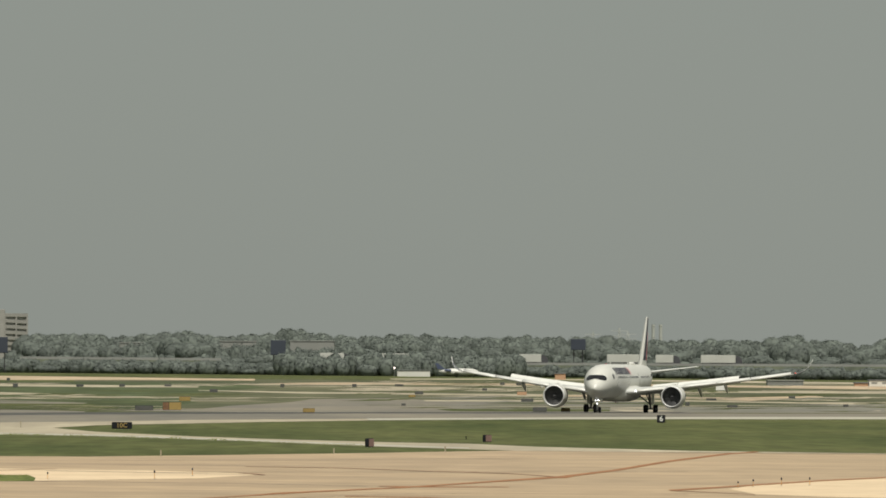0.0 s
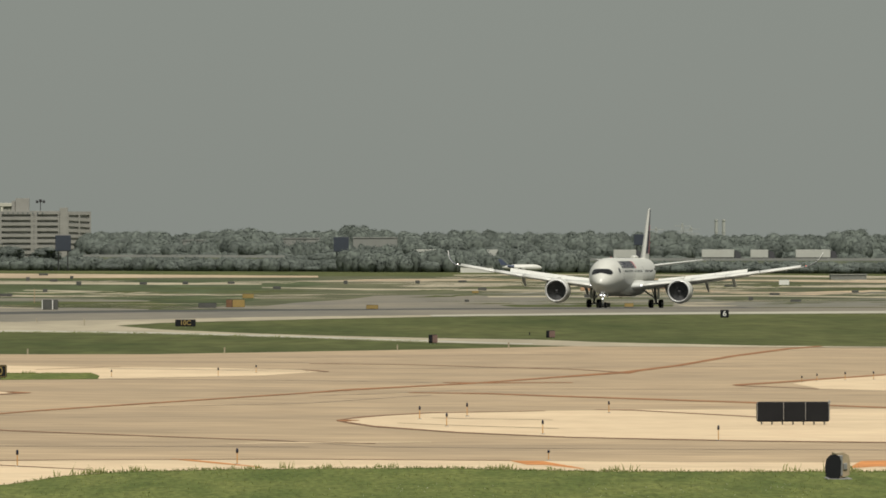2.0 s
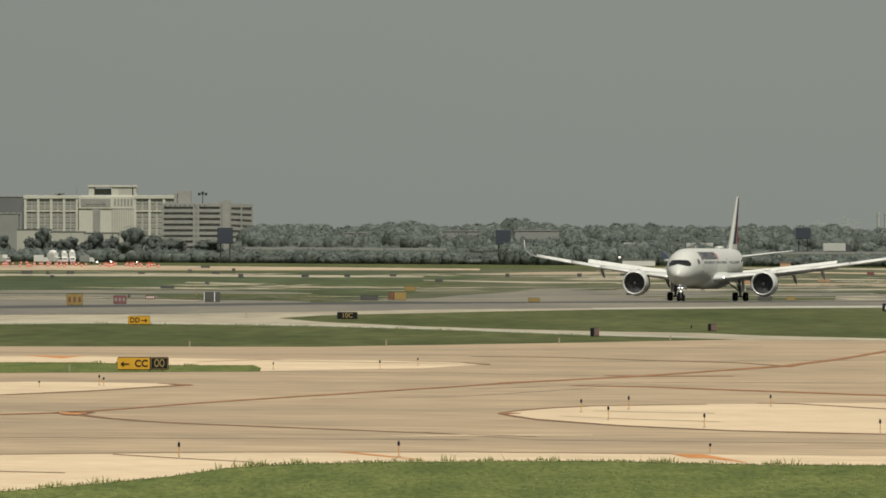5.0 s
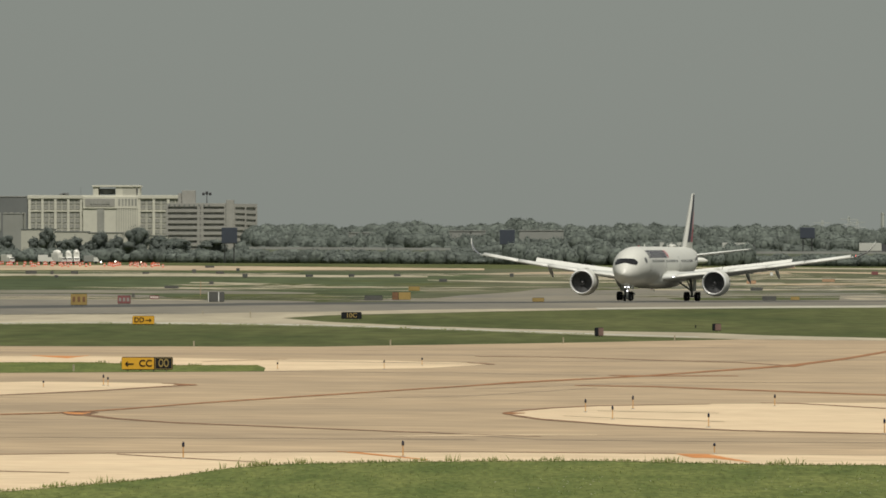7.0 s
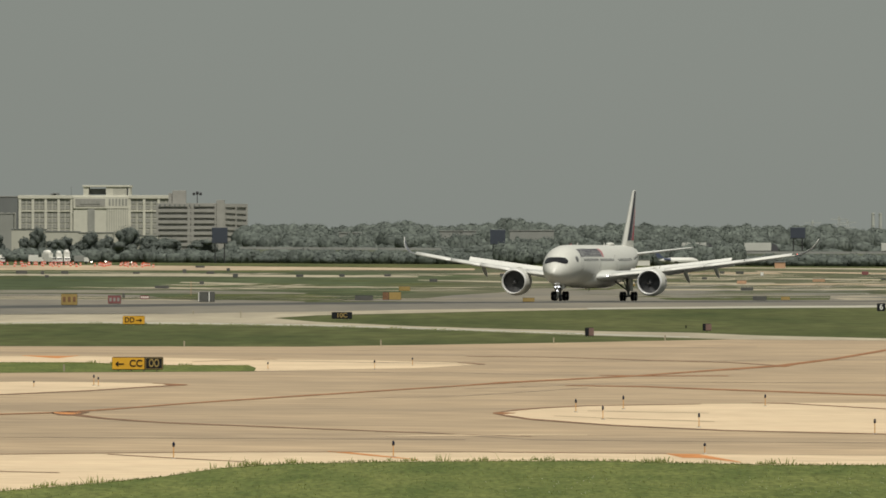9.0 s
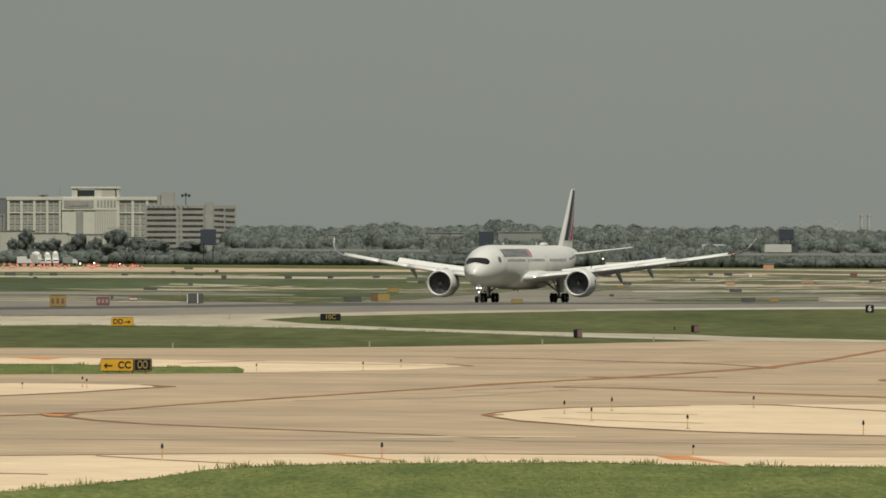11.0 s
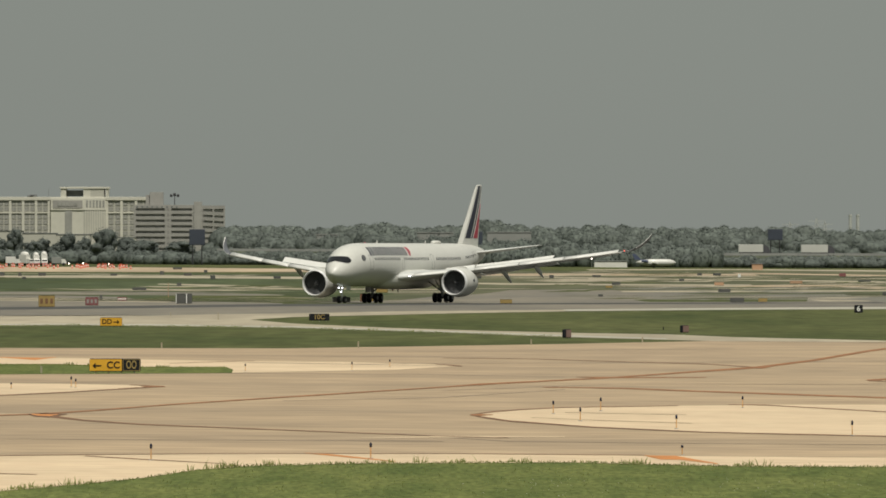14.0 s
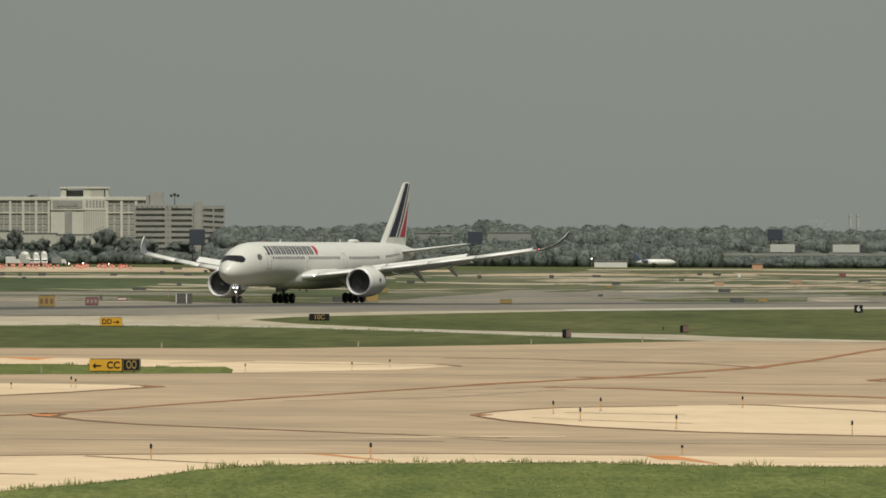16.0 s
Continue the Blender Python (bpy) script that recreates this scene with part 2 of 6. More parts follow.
# ---- the ground ----
GROUND_Y = [-400, 0, 500, 1000, 1333, 1390, 1460, 1586, 1690, 2100, 2600, 3100, 4000, 5200]
GROUND_Z = [0, 0, 0, 0.1, 0.25, 0.14, -0.08, -0.5, -0.95, -1.1, 1.3, 3.5, 4.3, 4.6]


def ground(x, y):
    """The height of the land, a very gentle roll that falls to the east."""
    return float(np.mean(np.interp(y + np.linspace(-60, 60, 7), GROUND_Y, GROUND_Z))) - 0.0057 * x


STEP = 20


def land():
    ys = list(range(-400, 4981, STEP))
    xs = [-900, -450, -200, -100, 0, 100, 200, 450, 900]
    verts = [(x, y, ground(x, y)) for y in ys for x in xs]
    k = len(xs)
    faces = [(r * k + c, r * k + c + 1, (r + 1) * k + c + 1, (r + 1) * k + c) for r in range(len(ys) - 1) for c in range(k - 1)]
    return tagged(new("ground", mesh_from("ground", verts, faces, GRASS)), "wide flat airfield of mown green grass", "ground", kind="structure")


land()


def patch(name, corners, mat, lift, label, category="pavement"):
    """A flat area of ground with these corners, laid on the land like a thin slab."""
    bm = bmesh.new()
    f = bm.faces.new([bm.verts.new((x, y, 0)) for x, y in corners])
    bm.normal_update()
    if f.normal.z < 0:
        f.normal_flip()
    bmesh.ops.triangulate(bm, faces=bm.faces[:], ngon_method="EAR_CLIP")
    return drape(name, bm, mat, lift, label, category)


def drape(name, bm, mat, lift, label, category):
    ylo, yhi = min(v.co.y for v in bm.verts), max(v.co.y for v in bm.verts)
    y = math.ceil(ylo / STEP) * STEP
    while y < yhi:
        bmesh.ops.bisect_plane(bm, geom=bm.verts[:] + bm.edges[:] + bm.faces[:], plane_co=(0, y, 0), plane_no=(0, 1, 0))
        y += STEP
    bm.normal_update()
    for v in bm.verts:
        y0 = math.floor(v.co.y / STEP) * STEP
        w = (v.co.y - y0) / STEP
        v.co.z = ground(v.co.x, y0) * (1 - w) + ground(v.co.x, y0 + STEP) * w + lift * 0.3
    for f in bm.faces:
        if f.normal.z < 0:
            f.normal_flip()
    return tagged(new(name, mesh_of(name, bm, mat)), label, category, kind="structure")


def band(name, middle, widths, mat, lift, label, category="marking"):
    """A strip along a line of points (x, y); widths: its depth in y at each point."""
    if isinstance(widths, (int, float)):
        widths = [widths] * len(middle)
    bm = bmesh.new()
    low = [bm.verts.new((x, y - w / 2, 0)) for (x, y), w in zip(middle, widths)]
    high = [bm.verts.new((x, y + w / 2, 0)) for (x, y), w in zip(middle, widths)]
    for k in range(len(low) - 1):
        bm.faces.new((low[k], low[k + 1], high[k + 1], high[k]))
    return drape(name, bm, mat, lift, label, category)



# near taxiway and its aprons
patch("taxiway", [(-35.82, 673.7), (-11.43, 684.1), (-3.47, 701.8), (7.09, 726.4), (20.96, 764.6), (35.7, 765), (54.39, 766), (21.16, 305.8), (14.02, 304), (9.21, 303.5), (3.91, 308), (-2.58, 304.6), (-5.9, 300.4), (-7.51, 294.3), (-8.88, 282.6), (-10.26, 275.1), (-12.27, 266), (-13.82, 259.9)], CONCRETE, 0.02, "broad tan concrete taxiway with fine joints", "taxiway")
patch("shoulder", [(-16.54, 311.1), (-9.02, 316.8), (0, 319.4), (7.78, 317.9), (14.62, 317), (22.01, 318.2), (21.1, 305), (13.98, 303.1), (9.19, 302.7), (3.9, 307.1), (-2.57, 303.7), (-5.89, 299.5), (-7.49, 293.5), (-8.85, 281.9), (-10.24, 274.5), (-12.24, 265.3), (-13.79, 259.3)], SHOULDER, 0.04, "pale sunlit concrete shoulder beside the taxiway", "pavement")
patch("shoulder_island", [(1.13, 399.3), (2.06, 407), (3.31, 413.5), (5.34, 420.5), (10.46, 427.3), (14.64, 432.1), (20.02, 434.1), (30.42, 439.7), (24.32, 351.6), (21.24, 354), (16.41, 355.8), (9.92, 361.9), (5.81, 371.4), (2.62, 384.6), (1.75, 392.4)], SHOULDER, 0.04, "pale pointed concrete island between taxiway lanes", "pavement")
patch("shoulder_island", [(-25.63, 482.1), (-22.59, 489.9), (-19.11, 489.2), (-15.85, 486.3), (-14.11, 480.6), (-15.44, 473.8), (-17.92, 458.9), (-20.68, 448.3), (-23.21, 436.5)], SHOULDER, 0.04, "pale pointed concrete island beside the taxiway", "pavement")
patch("shoulder_island", [(-32.33, 608), (-24.63, 612.1), (-17.16, 602.7), (-11.77, 599), (-6.48, 598.6), (0, 586.2), (1.06, 580.7), (0, 574.2), (-2.76, 558.5), (-11.58, 540.7), (-28.33, 532.8)], SHOULDER, 0.04, "long pale concrete island with a grass tongue", "pavement")
patch("grass_tongue", [(-30.51, 573.8), (-23.23, 577.5), (-17.76, 565.4), (-12.83, 567.8), (-12.09, 554), (-11.84, 538), (-27.8, 522.8)], VERGE_GRASS, 0.06, "low green grass tongue beside the taxiway", "grass")
patch("shoulder_island", [(26.7, 530.4), (29.14, 549.3), (34.42, 573.7), (41.57, 601), (34.37, 496.8), (30.09, 501.6), (27.02, 509.2)], SHOULDER, 0.04, "pale concrete island with an orange edge", "pavement")
band("taxi_line", [(-20.53, 386.1), (-18.04, 391.2), (-16.69, 394.5), (-14.83, 403.9), (-12.02, 422.1), (-7.46, 446.2), (0, 484.5), (1.93, 496.1), (8.83, 524.8), (18.99, 580.7), (23.82, 621), (30.43, 687.9), (37.6, 750.3), (41.17, 772.5)], [2.1, 2.4, 3.0, 3.1, 3.1, 3.5, 3.6, 5.5, 3.9, 7.4, 6.6, 7.2, 7.2, 6.1], ORANGE_LINE, 0.07, "orange-brown painted taxiway line on tan concrete", "marking")
band("taxi_line", [(-16.63, 393.1), (-15.61, 387.9), (-14.18, 380.2), (-11.69, 372), (-6.04, 361.6), (0, 350.8), (2.38, 348.2)], [3.4, 3.9, 2.5, 2.0, 1.5, 1.0, 0.8], BROWN_LINE, 0.06, "thin brown line on tan concrete", "marking")
band("taxi_line", [(5.04, 486.6), (9, 484.1), (11.67, 476.9), (16.86, 465.2), (21.09, 455.6), (26.5, 441.6), (30.18, 436.2)], [2.4, 4.0, 4.5, 4.5, 4.3, 3.7, 3.3], ORANGE_LINE, 0.06, "orange-brown painted taxiway line on tan concrete", "marking")
band("taxi_line", [(0, 625.4), (6.07, 621.8), (11.3, 607.8), (16.38, 597.7), (18.99, 580.6)], [2.6, 2.9, 3.4, 3.9, 5.7], BROWN_LINE, 0.06, "thin brown line on tan concrete", "marking")
band("taxi_line", [(7.34, 529), (8.56, 527.1), (14.52, 529.8)], [1.9, 4.8, 1.9], ORANGE_LINE, 0.065, "orange-brown painted taxiway line on tan concrete", "marking")
band("taxi_line", [(1.13, 399.3), (2.06, 407), (3.31, 413.5), (5.34, 420.5), (10.46, 427.2)], [2.0, 3.2, 2.6, 2.0, 1.5], BROWN_LINE, 0.065, "brown edge line of a pale island", "marking")
band("taxi_line", [(1.13, 398.6), (1.75, 392.4), (2.62, 384.6), (5.81, 371.5), (9.92, 361.9), (16.41, 355.9), (21.24, 353.9), (24.32, 351.6)], [2.0, 3.9, 3.2, 2.3, 1.7, 1.7, 1.9, 1.9], BROWN_LINE, 0.065, "brown edge line of a pale island", "marking")
band("taxi_line", [(12.84, 431.4), (14.48, 430.4), (19.12, 413), (21.91, 406.6)], [1.6, 2.6, 2.7, 2.1], BROWN_LINE, 0.065, "thin brown line on pale concrete", "marking")
band("taxi_line", [(3.61, 393.1), (6.29, 387.1), (9.9, 381.7)], [1.0, 1.1, 1.4], CONCRETE, 0.065, "thin brown line on pale concrete", "marking")
band("taxi_line", [(5.17, 406.6), (10.2, 402.4)], [1.2, 1.1], CONCRETE, 0.065, "thin joint on pale concrete", "marking")
band("taxi_line", [(-23.21, 436.5), (-20.63, 447.4), (-17.92, 458.9), (-15.44, 473.9), (-13.97, 480.7)], [2.4, 2.8, 3.1, 3.9, 3.2], BROWN_LINE, 0.066, "brown edge line of a pale island", "marking")
band("taxi_line", [(-15.85, 486.3), (-13.97, 480.7)], [1.6, 3.2], BROWN_LINE, 0.067, "brown edge line of a pale island", "marking")
band("taxi_line", [(-0.48, 587.5), (0.55, 582), (1.16, 579.2)], [1.8, 5.7, 4.0], BROWN_LINE, 0.066, "brown edge line of a pale island", "marking")
band("taxi_line", [(-28.3, 613.5), (-25.41, 605), (-24.76, 615.5)], [2.5, 13.0, 2.6], BRIGHT_LINE, 0.066, "orange painted wedge on pale concrete", "marking")
band("taxi_line", [(-4.58, 319), (-3.8, 316.5), (-3.02, 313.1), (-1.51, 306.6)], [0.7, 2.2, 2.1, 0.9], BRIGHT_LINE, 0.066, "orange painted wedge on pale concrete", "marking")
band("taxi_line", [(6.66, 318), (7.06, 315), (7.7, 314.8), (8.75, 305.9)], [0.7, 6.2, 6.3, 1.2], BRIGHT_LINE, 0.066, "orange painted wedge on pale concrete", "marking")
band("taxi_line", [(17.38, 309), (18.39, 315.5), (19.81, 315.9)], [0.7, 9.0, 10.8], BRIGHT_LINE, 0.066, "orange painted wedge on pale concrete", "marking")
band("taxi_line", [(-11.65, 312.5), (-9.67, 307.8), (-6.82, 301.8)], [1.0, 1.1, 0.7], BROWN_LINE, 0.066, "thin brown line on pale concrete", "marking")
band("taxi_line", [(-14.26, 287.1), (-12.07, 285.5)], [0.9, 0.7], BROWN_LINE, 0.066, "thin brown line on pale concrete", "marking")
band("taxi_line", [(-16.5, 310.3), (-11.72, 314.2), (-7.17, 317.4), (0, 319.4), (6.67, 318.5)], [1.0, 0.9, 0.7, 0.8, 0.8], BROWN_LINE, 0.066, "thin brown edge line of the taxiway", "marking")
band("taxi_line", [(23.07, 521.5), (25.55, 532.3), (29.15, 549.3), (34.42, 573.6), (41.57, 601)], [5.5, 4.8, 4.6, 4.5, 4.3], ORANGE_LINE, 0.066, "orange edge line of a pale island", "marking")
band("taxi_line", [(23.01, 520.2), (24.72, 515.1), (26.9, 506.9)], [3.5, 2.2, 1.8], BROWN_LINE, 0.067, "brown edge line of a pale island", "marking")
band("taxi_line", [(-17.03, 394.4), (-16.47, 393.2), (-15.86, 391.4), (-15.47, 395)], [1.6, 9.8, 9.7, 1.3], BROWN_LINE, 0.07, "orange-brown painted taxiway line on tan concrete", "marking")
band("taxi_line", [(-16.89, 394.4), (-16.44, 392.5), (-15.95, 391.9), (-15.79, 394.9)], [1.6, 4.0, 3.9, 1.1], BRIGHT_LINE, 0.075, "orange-brown painted taxiway line on tan concrete", "marking")
band("taxi_line", [(1.15, 399.3), (1.55, 398.8), (2.07, 399.6)], [1.4, 4.1, 1.3], ORANGE_LINE, 0.075, "orange-brown painted taxiway line on tan concrete", "marking")
band("taxi_line", [(1.34, 494.8), (1.92, 495), (2.58, 498.6)], [1.7, 6.3, 1.7], ORANGE_LINE, 0.075, "orange-brown painted taxiway line on tan concrete", "marking")
band("taxi_line", [(18.27, 577.4), (19.12, 579.2), (20.1, 587.2)], [2.3, 9.7, 2.4], ORANGE_LINE, 0.075, "orange-brown painted taxiway line on tan concrete", "marking")
band("taxi_line", [(-15.12, 481.2), (-14.53, 480.4), (-13.89, 480.1)], [1.1, 5.1, 1.2], ORANGE_LINE, 0.075, "orange-brown painted taxiway line on tan concrete", "marking")
band("slab_joint", [(-12.33, 592.3), (-6.34, 586), (0, 580.1)], [1.9, 2.7, 1.5], JOINT, 0.06, "thin joint on pale concrete", "marking")
band("slab_joint", [(-16.62, 583.9), (-14.13, 594.6), (-11.8, 600.7)], [1.8, 3.2, 1.9], BROWN_LINE, 0.06, "thin brown line on pale concrete", "marking")
band("slab_joint", [(-18.13, 340.9), (-2.69, 341.3), (0, 341.1)], [0.8, 0.8, 0.9], JOINT, 0.05, "thin dark joint across tan concrete slabs", "marking")
band("slab_joint", [(-1.76, 355.9), (0, 349.6), (2.33, 341.8), (10.32, 339.9), (23.5, 339.7)], [1.0, 1.1, 1.1, 0.9, 1.0], JOINT, 0.05, "thin dark joint across tan concrete slabs", "marking")
band("slab_joint", [(-7.28, 435.7), (0, 449.1), (6.08, 478.7)], [1.0, 1.5, 1.4], JOINT, 0.05, "thin dark joint across tan concrete slabs", "marking")
band("slab_joint", [(-15.35, 539), (0, 535.8), (6.72, 528.8)], [1.8, 1.8, 1.7], JOINT, 0.05, "thin dark joint across tan concrete slabs", "marking")
band("slab_joint", [(0, 472.1), (9.32, 501.5), (23.3, 505.3)], [1.2, 1.3, 1.4], JOINT, 0.05, "thin dark joint across tan concrete slabs", "marking")
band("slab_joint", [(-34.58, 650.2), (-14.77, 653.9), (0, 666.3), (21.36, 703.7)], [2.7, 2.6, 2.8, 3.1], JOINT, 0.05, "thin dark joint across tan concrete slabs", "marking")
band("slab_joint", [(-33.42, 628.4), (-18.03, 633.4), (0, 632.5)], [2.4, 2.5, 2.5], JOINT, 0.05, "thin dark joint across tan concrete slabs", "marking")
band("slab_joint", [(-2.94, 346.6), (0, 349.7), (4.46, 351.1)], [0.6, 2.6, 0.9], SHOULDER, 0.052, "pale worn streak across tan concrete", "marking")
band("slab_joint", [(-6.34, 586), (28.6, 620.2)], [1.9, 2.1], JOINT, 0.05, "thin dark joint across tan concrete slabs", "marking")

# roads, runway and the far field
patch("service_road", [(-53.92, 1013.9), (-47.47, 1029.2), (-33.95, 1051.1), (-20.02, 989.3), (-14.53, 935.7), (-4.37, 884.3), (3.34, 859.6), (12.61, 837.7), (19.34, 830.2), (24.42, 804.5), (36.46, 777), (54.39, 767), (53.64, 758), (23.1, 760.9), (18.01, 773), (10.1, 794.8), (0, 834.8), (-13.62, 877.2), (-25.32, 889.4), (-35.01, 896.3), (-46.41, 872.8)], FARPAVE, 0.02, "narrow pale grey concrete service road", "road")
band("road_edge", [(-47.15, 886.6), (-35.43, 907.2), (-25.73, 903.8), (-13.79, 887.7), (0, 844.4), (10.24, 806.3), (18.26, 783.9)], [15.5, 16.2, 17.5, 18.2, 16.5, 15.0, 8.3], WHITE_LINE, 0.05, "pale sunlit edge of the service road", "road edge")
patch("runway", [(-60.24, 1132.7), (-53.11, 1151.6), (-37.83, 1204.3), (-21.08, 1262.1), (9.08, 1330.9), (34.44, 1407.3), (77.22, 1674.5), (123.45, 1784.6), (90.25, 1304.7), (57.94, 1256.4), (37.12, 1223.1), (14.81, 1165.4), (1.05, 1113.7), (-5.35, 1082), (-11.44, 1056.7), (-16.12, 1038.2), (-20.02, 989.3), (-33.64, 1041.7), (-53.44, 1005)], RUNWAY, 0.02, "wide weathered grey concrete runway", "runway")
patch("exit_pavement", [(-33.34, 1032.4), (-28.34, 1061.2), (-17.04, 1097), (-5.66, 1145.8), (15.27, 1201.5), (14.81, 1165.4), (1.05, 1113.7), (-5.35, 1082), (-11.44, 1056.7), (-16.05, 1033.5), (-19.93, 985), (-26.28, 983.9)], FARPAVE, 0.04, "pale concrete runway exit", "pavement")
band("runway_edge", [(15.11, 1189.4), (37.73, 1243), (59.33, 1286.5), (93.33, 1349.1)], [30.4, 39.8, 52.0, 78.8], WHITE_LINE, 0.05, "pale edge of the runway", "runway edge")
band("asphalt_strip", [(-60.58, 1139.2), (-53.41, 1158.2), (-38.05, 1211.3), (-21.23, 1270.8), (9.21, 1349.4), (35.57, 1453.4), (79.06, 1714.3)], [62.3, 62.1, 60.4, 60.5, 55.7, 117.7, 68.5], ASPHALT, 0.05, "dark asphalt strip along the runway", "asphalt")
patch("runway_far_lane", [(-17.84, 1354.3), (-2.65, 1875.7), (14.98, 2194.8), (35.07, 2241.6), (51.96, 2123.5), (62.85, 2070.6), (93.45, 2026.4), (147.31, 2129.6), (124.41, 1798.5), (79.3, 1719.5), (35.77, 1461.8), (9.23, 1352.7)], RUNWAY, 0.03, "far lane of weathered grey runway concrete", "runway")
patch("rubber_streaks", [(79.39, 1911.6), (92.65, 2008.9), (145.98, 2110.3), (131.54, 1901.5), (96.93, 1799), (81.38, 1764.7)], WORN, 0.05, "dark rubber-worn stretch of runway", "runway")
patch("grass_strip", [(35.39, 1790.5), (52.51, 1915.7), (74.68, 1965.2), (66.55, 1756.8), (52.16, 1718.6), (36.19, 1681.1)], GRASS, 0.06, "dull green grass strip beside the runway", "grass")
patch("far_field", [(-67.39, 1239.9), (-37.67, 1323), (-21.36, 1375.2), (-10.18, 2059.9), (-19.23, 2269.7), (5.42, 2560.4), (-3.88, 2748.1), (-147.75, 2718.3)], FAR_GRASS, 0.012, "dull green far side of the airfield", "grass")
patch("pale_field", [(-23.67, 1323.5), (9.42, 1380.6), (51.56, 1698.6), (151.3, 2132.7), (209.2, 2948.9), (128.55, 3052.1), (-51.87, 2900.4)], PALE_GRASS, 0.008, "pale olive far side of the airfield", "grass")
band("far_pavement", [(-152.33, 2864.7), (-116.74, 2901.6), (-82.69, 2904.5), (-38.42, 2915.9), (2.75, 2925.8)], [260.5, 267.3, 238.2, 150.2, 90.8], EARTH, 0.04, "bare tan earth along the far perimeter", "pavement")
band("far_pavement", [(-135.21, 2542.8), (-73.27, 2573.6), (-39.88, 2568.1), (-12.69, 2567.8)], [86.7, 89.7, 89.1, 44.5], FARPAVE, 0.04, "far pale taxiway", "pavement")
band("far_pavement", [(-68.82, 2321.4), (-51.52, 2280.9), (-34.94, 2249.9)], [26.9, 51.9, 42.1], FARPAVE, 0.04, "far pale taxiway", "pavement")
band("far_pavement", [(-103.23, 1941.2), (-74.09, 1986.8), (-44.53, 1971.5), (-32.13, 1923.3)], [162.0, 190.1, 164.2, 63.7], RUNWAY, 0.04, "far grey taxiway", "pavement")
band("far_pavement", [(-80.09, 1506.2), (-62.62, 1512.1), (-47.93, 1395.2), (-38.28, 1344.5)], [320.9, 326.8, 106.8, 33.6], FARPAVE, 0.04, "far pale taxiway", "pavement")
patch("runway_far_lane", [(-96.6, 1816.6), (-74.55, 1852.9), (-59.28, 1786.9), (-39.91, 1401.7), (-22.15, 1325.7), (-21.44, 1283.6), (-38.63, 1229.7), (-62.05, 1166.8)], RUNWAY, 0.03, "far lane of grey runway concrete", "runway")
patch("grass_strip", [(-54.61, 1562.9), (-52.45, 1842.3), (-31.6, 1891.5), (-22.78, 1728.7), (-20.62, 1327.8), (-39.91, 1401.7)], GRASS, 0.06, "dull green grass strip beside the runway", "grass")
band("far_pavement", [(2.54, 2701.8), (22.08, 2760.2), (52.08, 2801.9), (91.95, 2811.4)], [51.6, 107.7, 111.0, 55.9], EARTH, 0.04, "pale far taxiway", "pavement")
band("far_pavement", [(-12.07, 2442.1), (16.29, 2386.9), (37.6, 2403)], [19.9, 56.8, 38.4], FARPAVE, 0.04, "far pale taxiway", "pavement")
band("far_pavement", [(45.65, 3031.7), (94.75, 3121.8), (142.06, 3080.3), (208.07, 3007.8)], [53.6, 95.7, 131.0, 97.4], FARPAVE, 0.04, "far pale taxiway", "pavement")
band("far_pavement", [(87.75, 2891), (130.04, 2819.8), (160.52, 2795.9), (193.74, 2800.6)], [59.0, 61.8, 138.1, 166.2], EARTH, 0.04, "pale far taxiway", "pavement")
band("far_pavement", [(39.34, 2612.2), (78.22, 2577.1), (117.35, 2544.6), (147.51, 2569.3), (179.6, 2596.2)], [56.4, 45.1, 43.4, 78.2, 115.2], FARPAVE, 0.04, "far pale taxiway", "pavement")
band("far_pavement", [(35.88, 2382.9), (58.27, 2381.4), (77.24, 2404.8)], [45.3, 49.1, 30.8], FARPAVE, 0.04, "far pale taxiway", "pavement")
band("far_pavement", [(70.05, 2353.5), (91.81, 2379.2), (107.41, 2329), (118.63, 2302.1), (145.1, 2427.8)], [36.8, 75.3, 117.2, 88.2, 39.2], EARTH, 0.04, "pale far taxiway", "pavement")
band("far_pavement", [(40.55, 2181.2), (60.17, 2194.9), (103.35, 2240.9), (150.79, 2179.8)], [31.7, 41.7, 33.4, 41.1], FARPAVE, 0.04, "far pale taxiway", "pavement")
band("far_pavement", [(40.89, 2009), (62.73, 2066.8), (88.73, 2106.8)], [75.1, 68.4, 41.1], WORN, 0.04, "far worn taxiway", "pavement")
band("far_pavement", [(70.05, 1843.5), (79.47, 1886.8), (89.41, 1958.8)], [146.0, 183.4, 132.0], FARPAVE, 0.04, "far pale runway shoulder", "pavement")


def streaks(name, x0, x1, y0, y1, n, length, depth, mat, lift, seed, label, category):
    """Many thin ragged strips scattered over a stretch of the far field, in one sheet."""
    rng = np.random.default_rng(seed)
    bm = bmesh.new()
    for _ in range(n):
        y = rng.uniform(y0, y1)
        xm = rng.uniform(x0, x1) * y
        ln, dp = rng.uniform(0.4, 1.3) * length, rng.uniform(0.4, 1.4) * depth
        k = 9
        low, high = [], []
        for i in range(k):
            u = i / (k - 1)
            w = dp * (math.sin(math.pi * u) ** 0.6 + 0.04)
            m = y + 0.25 * dp * rng.normal() + (u - 0.5) * dp
            low.append(bm.verts.new((xm + (u - 0.5) * ln, m - w * rng.uniform(0.3, 0.6), 0)))
            high.append(bm.verts.new((xm + (u - 0.5) * ln, m + w * rng.uniform(0.3, 0.6), 0)))
        for i in range(k - 1):
            bm.faces.new((low[i], low[i + 1], high[i + 1], high[i]))
    drape(name, bm, mat, lift, label, category)


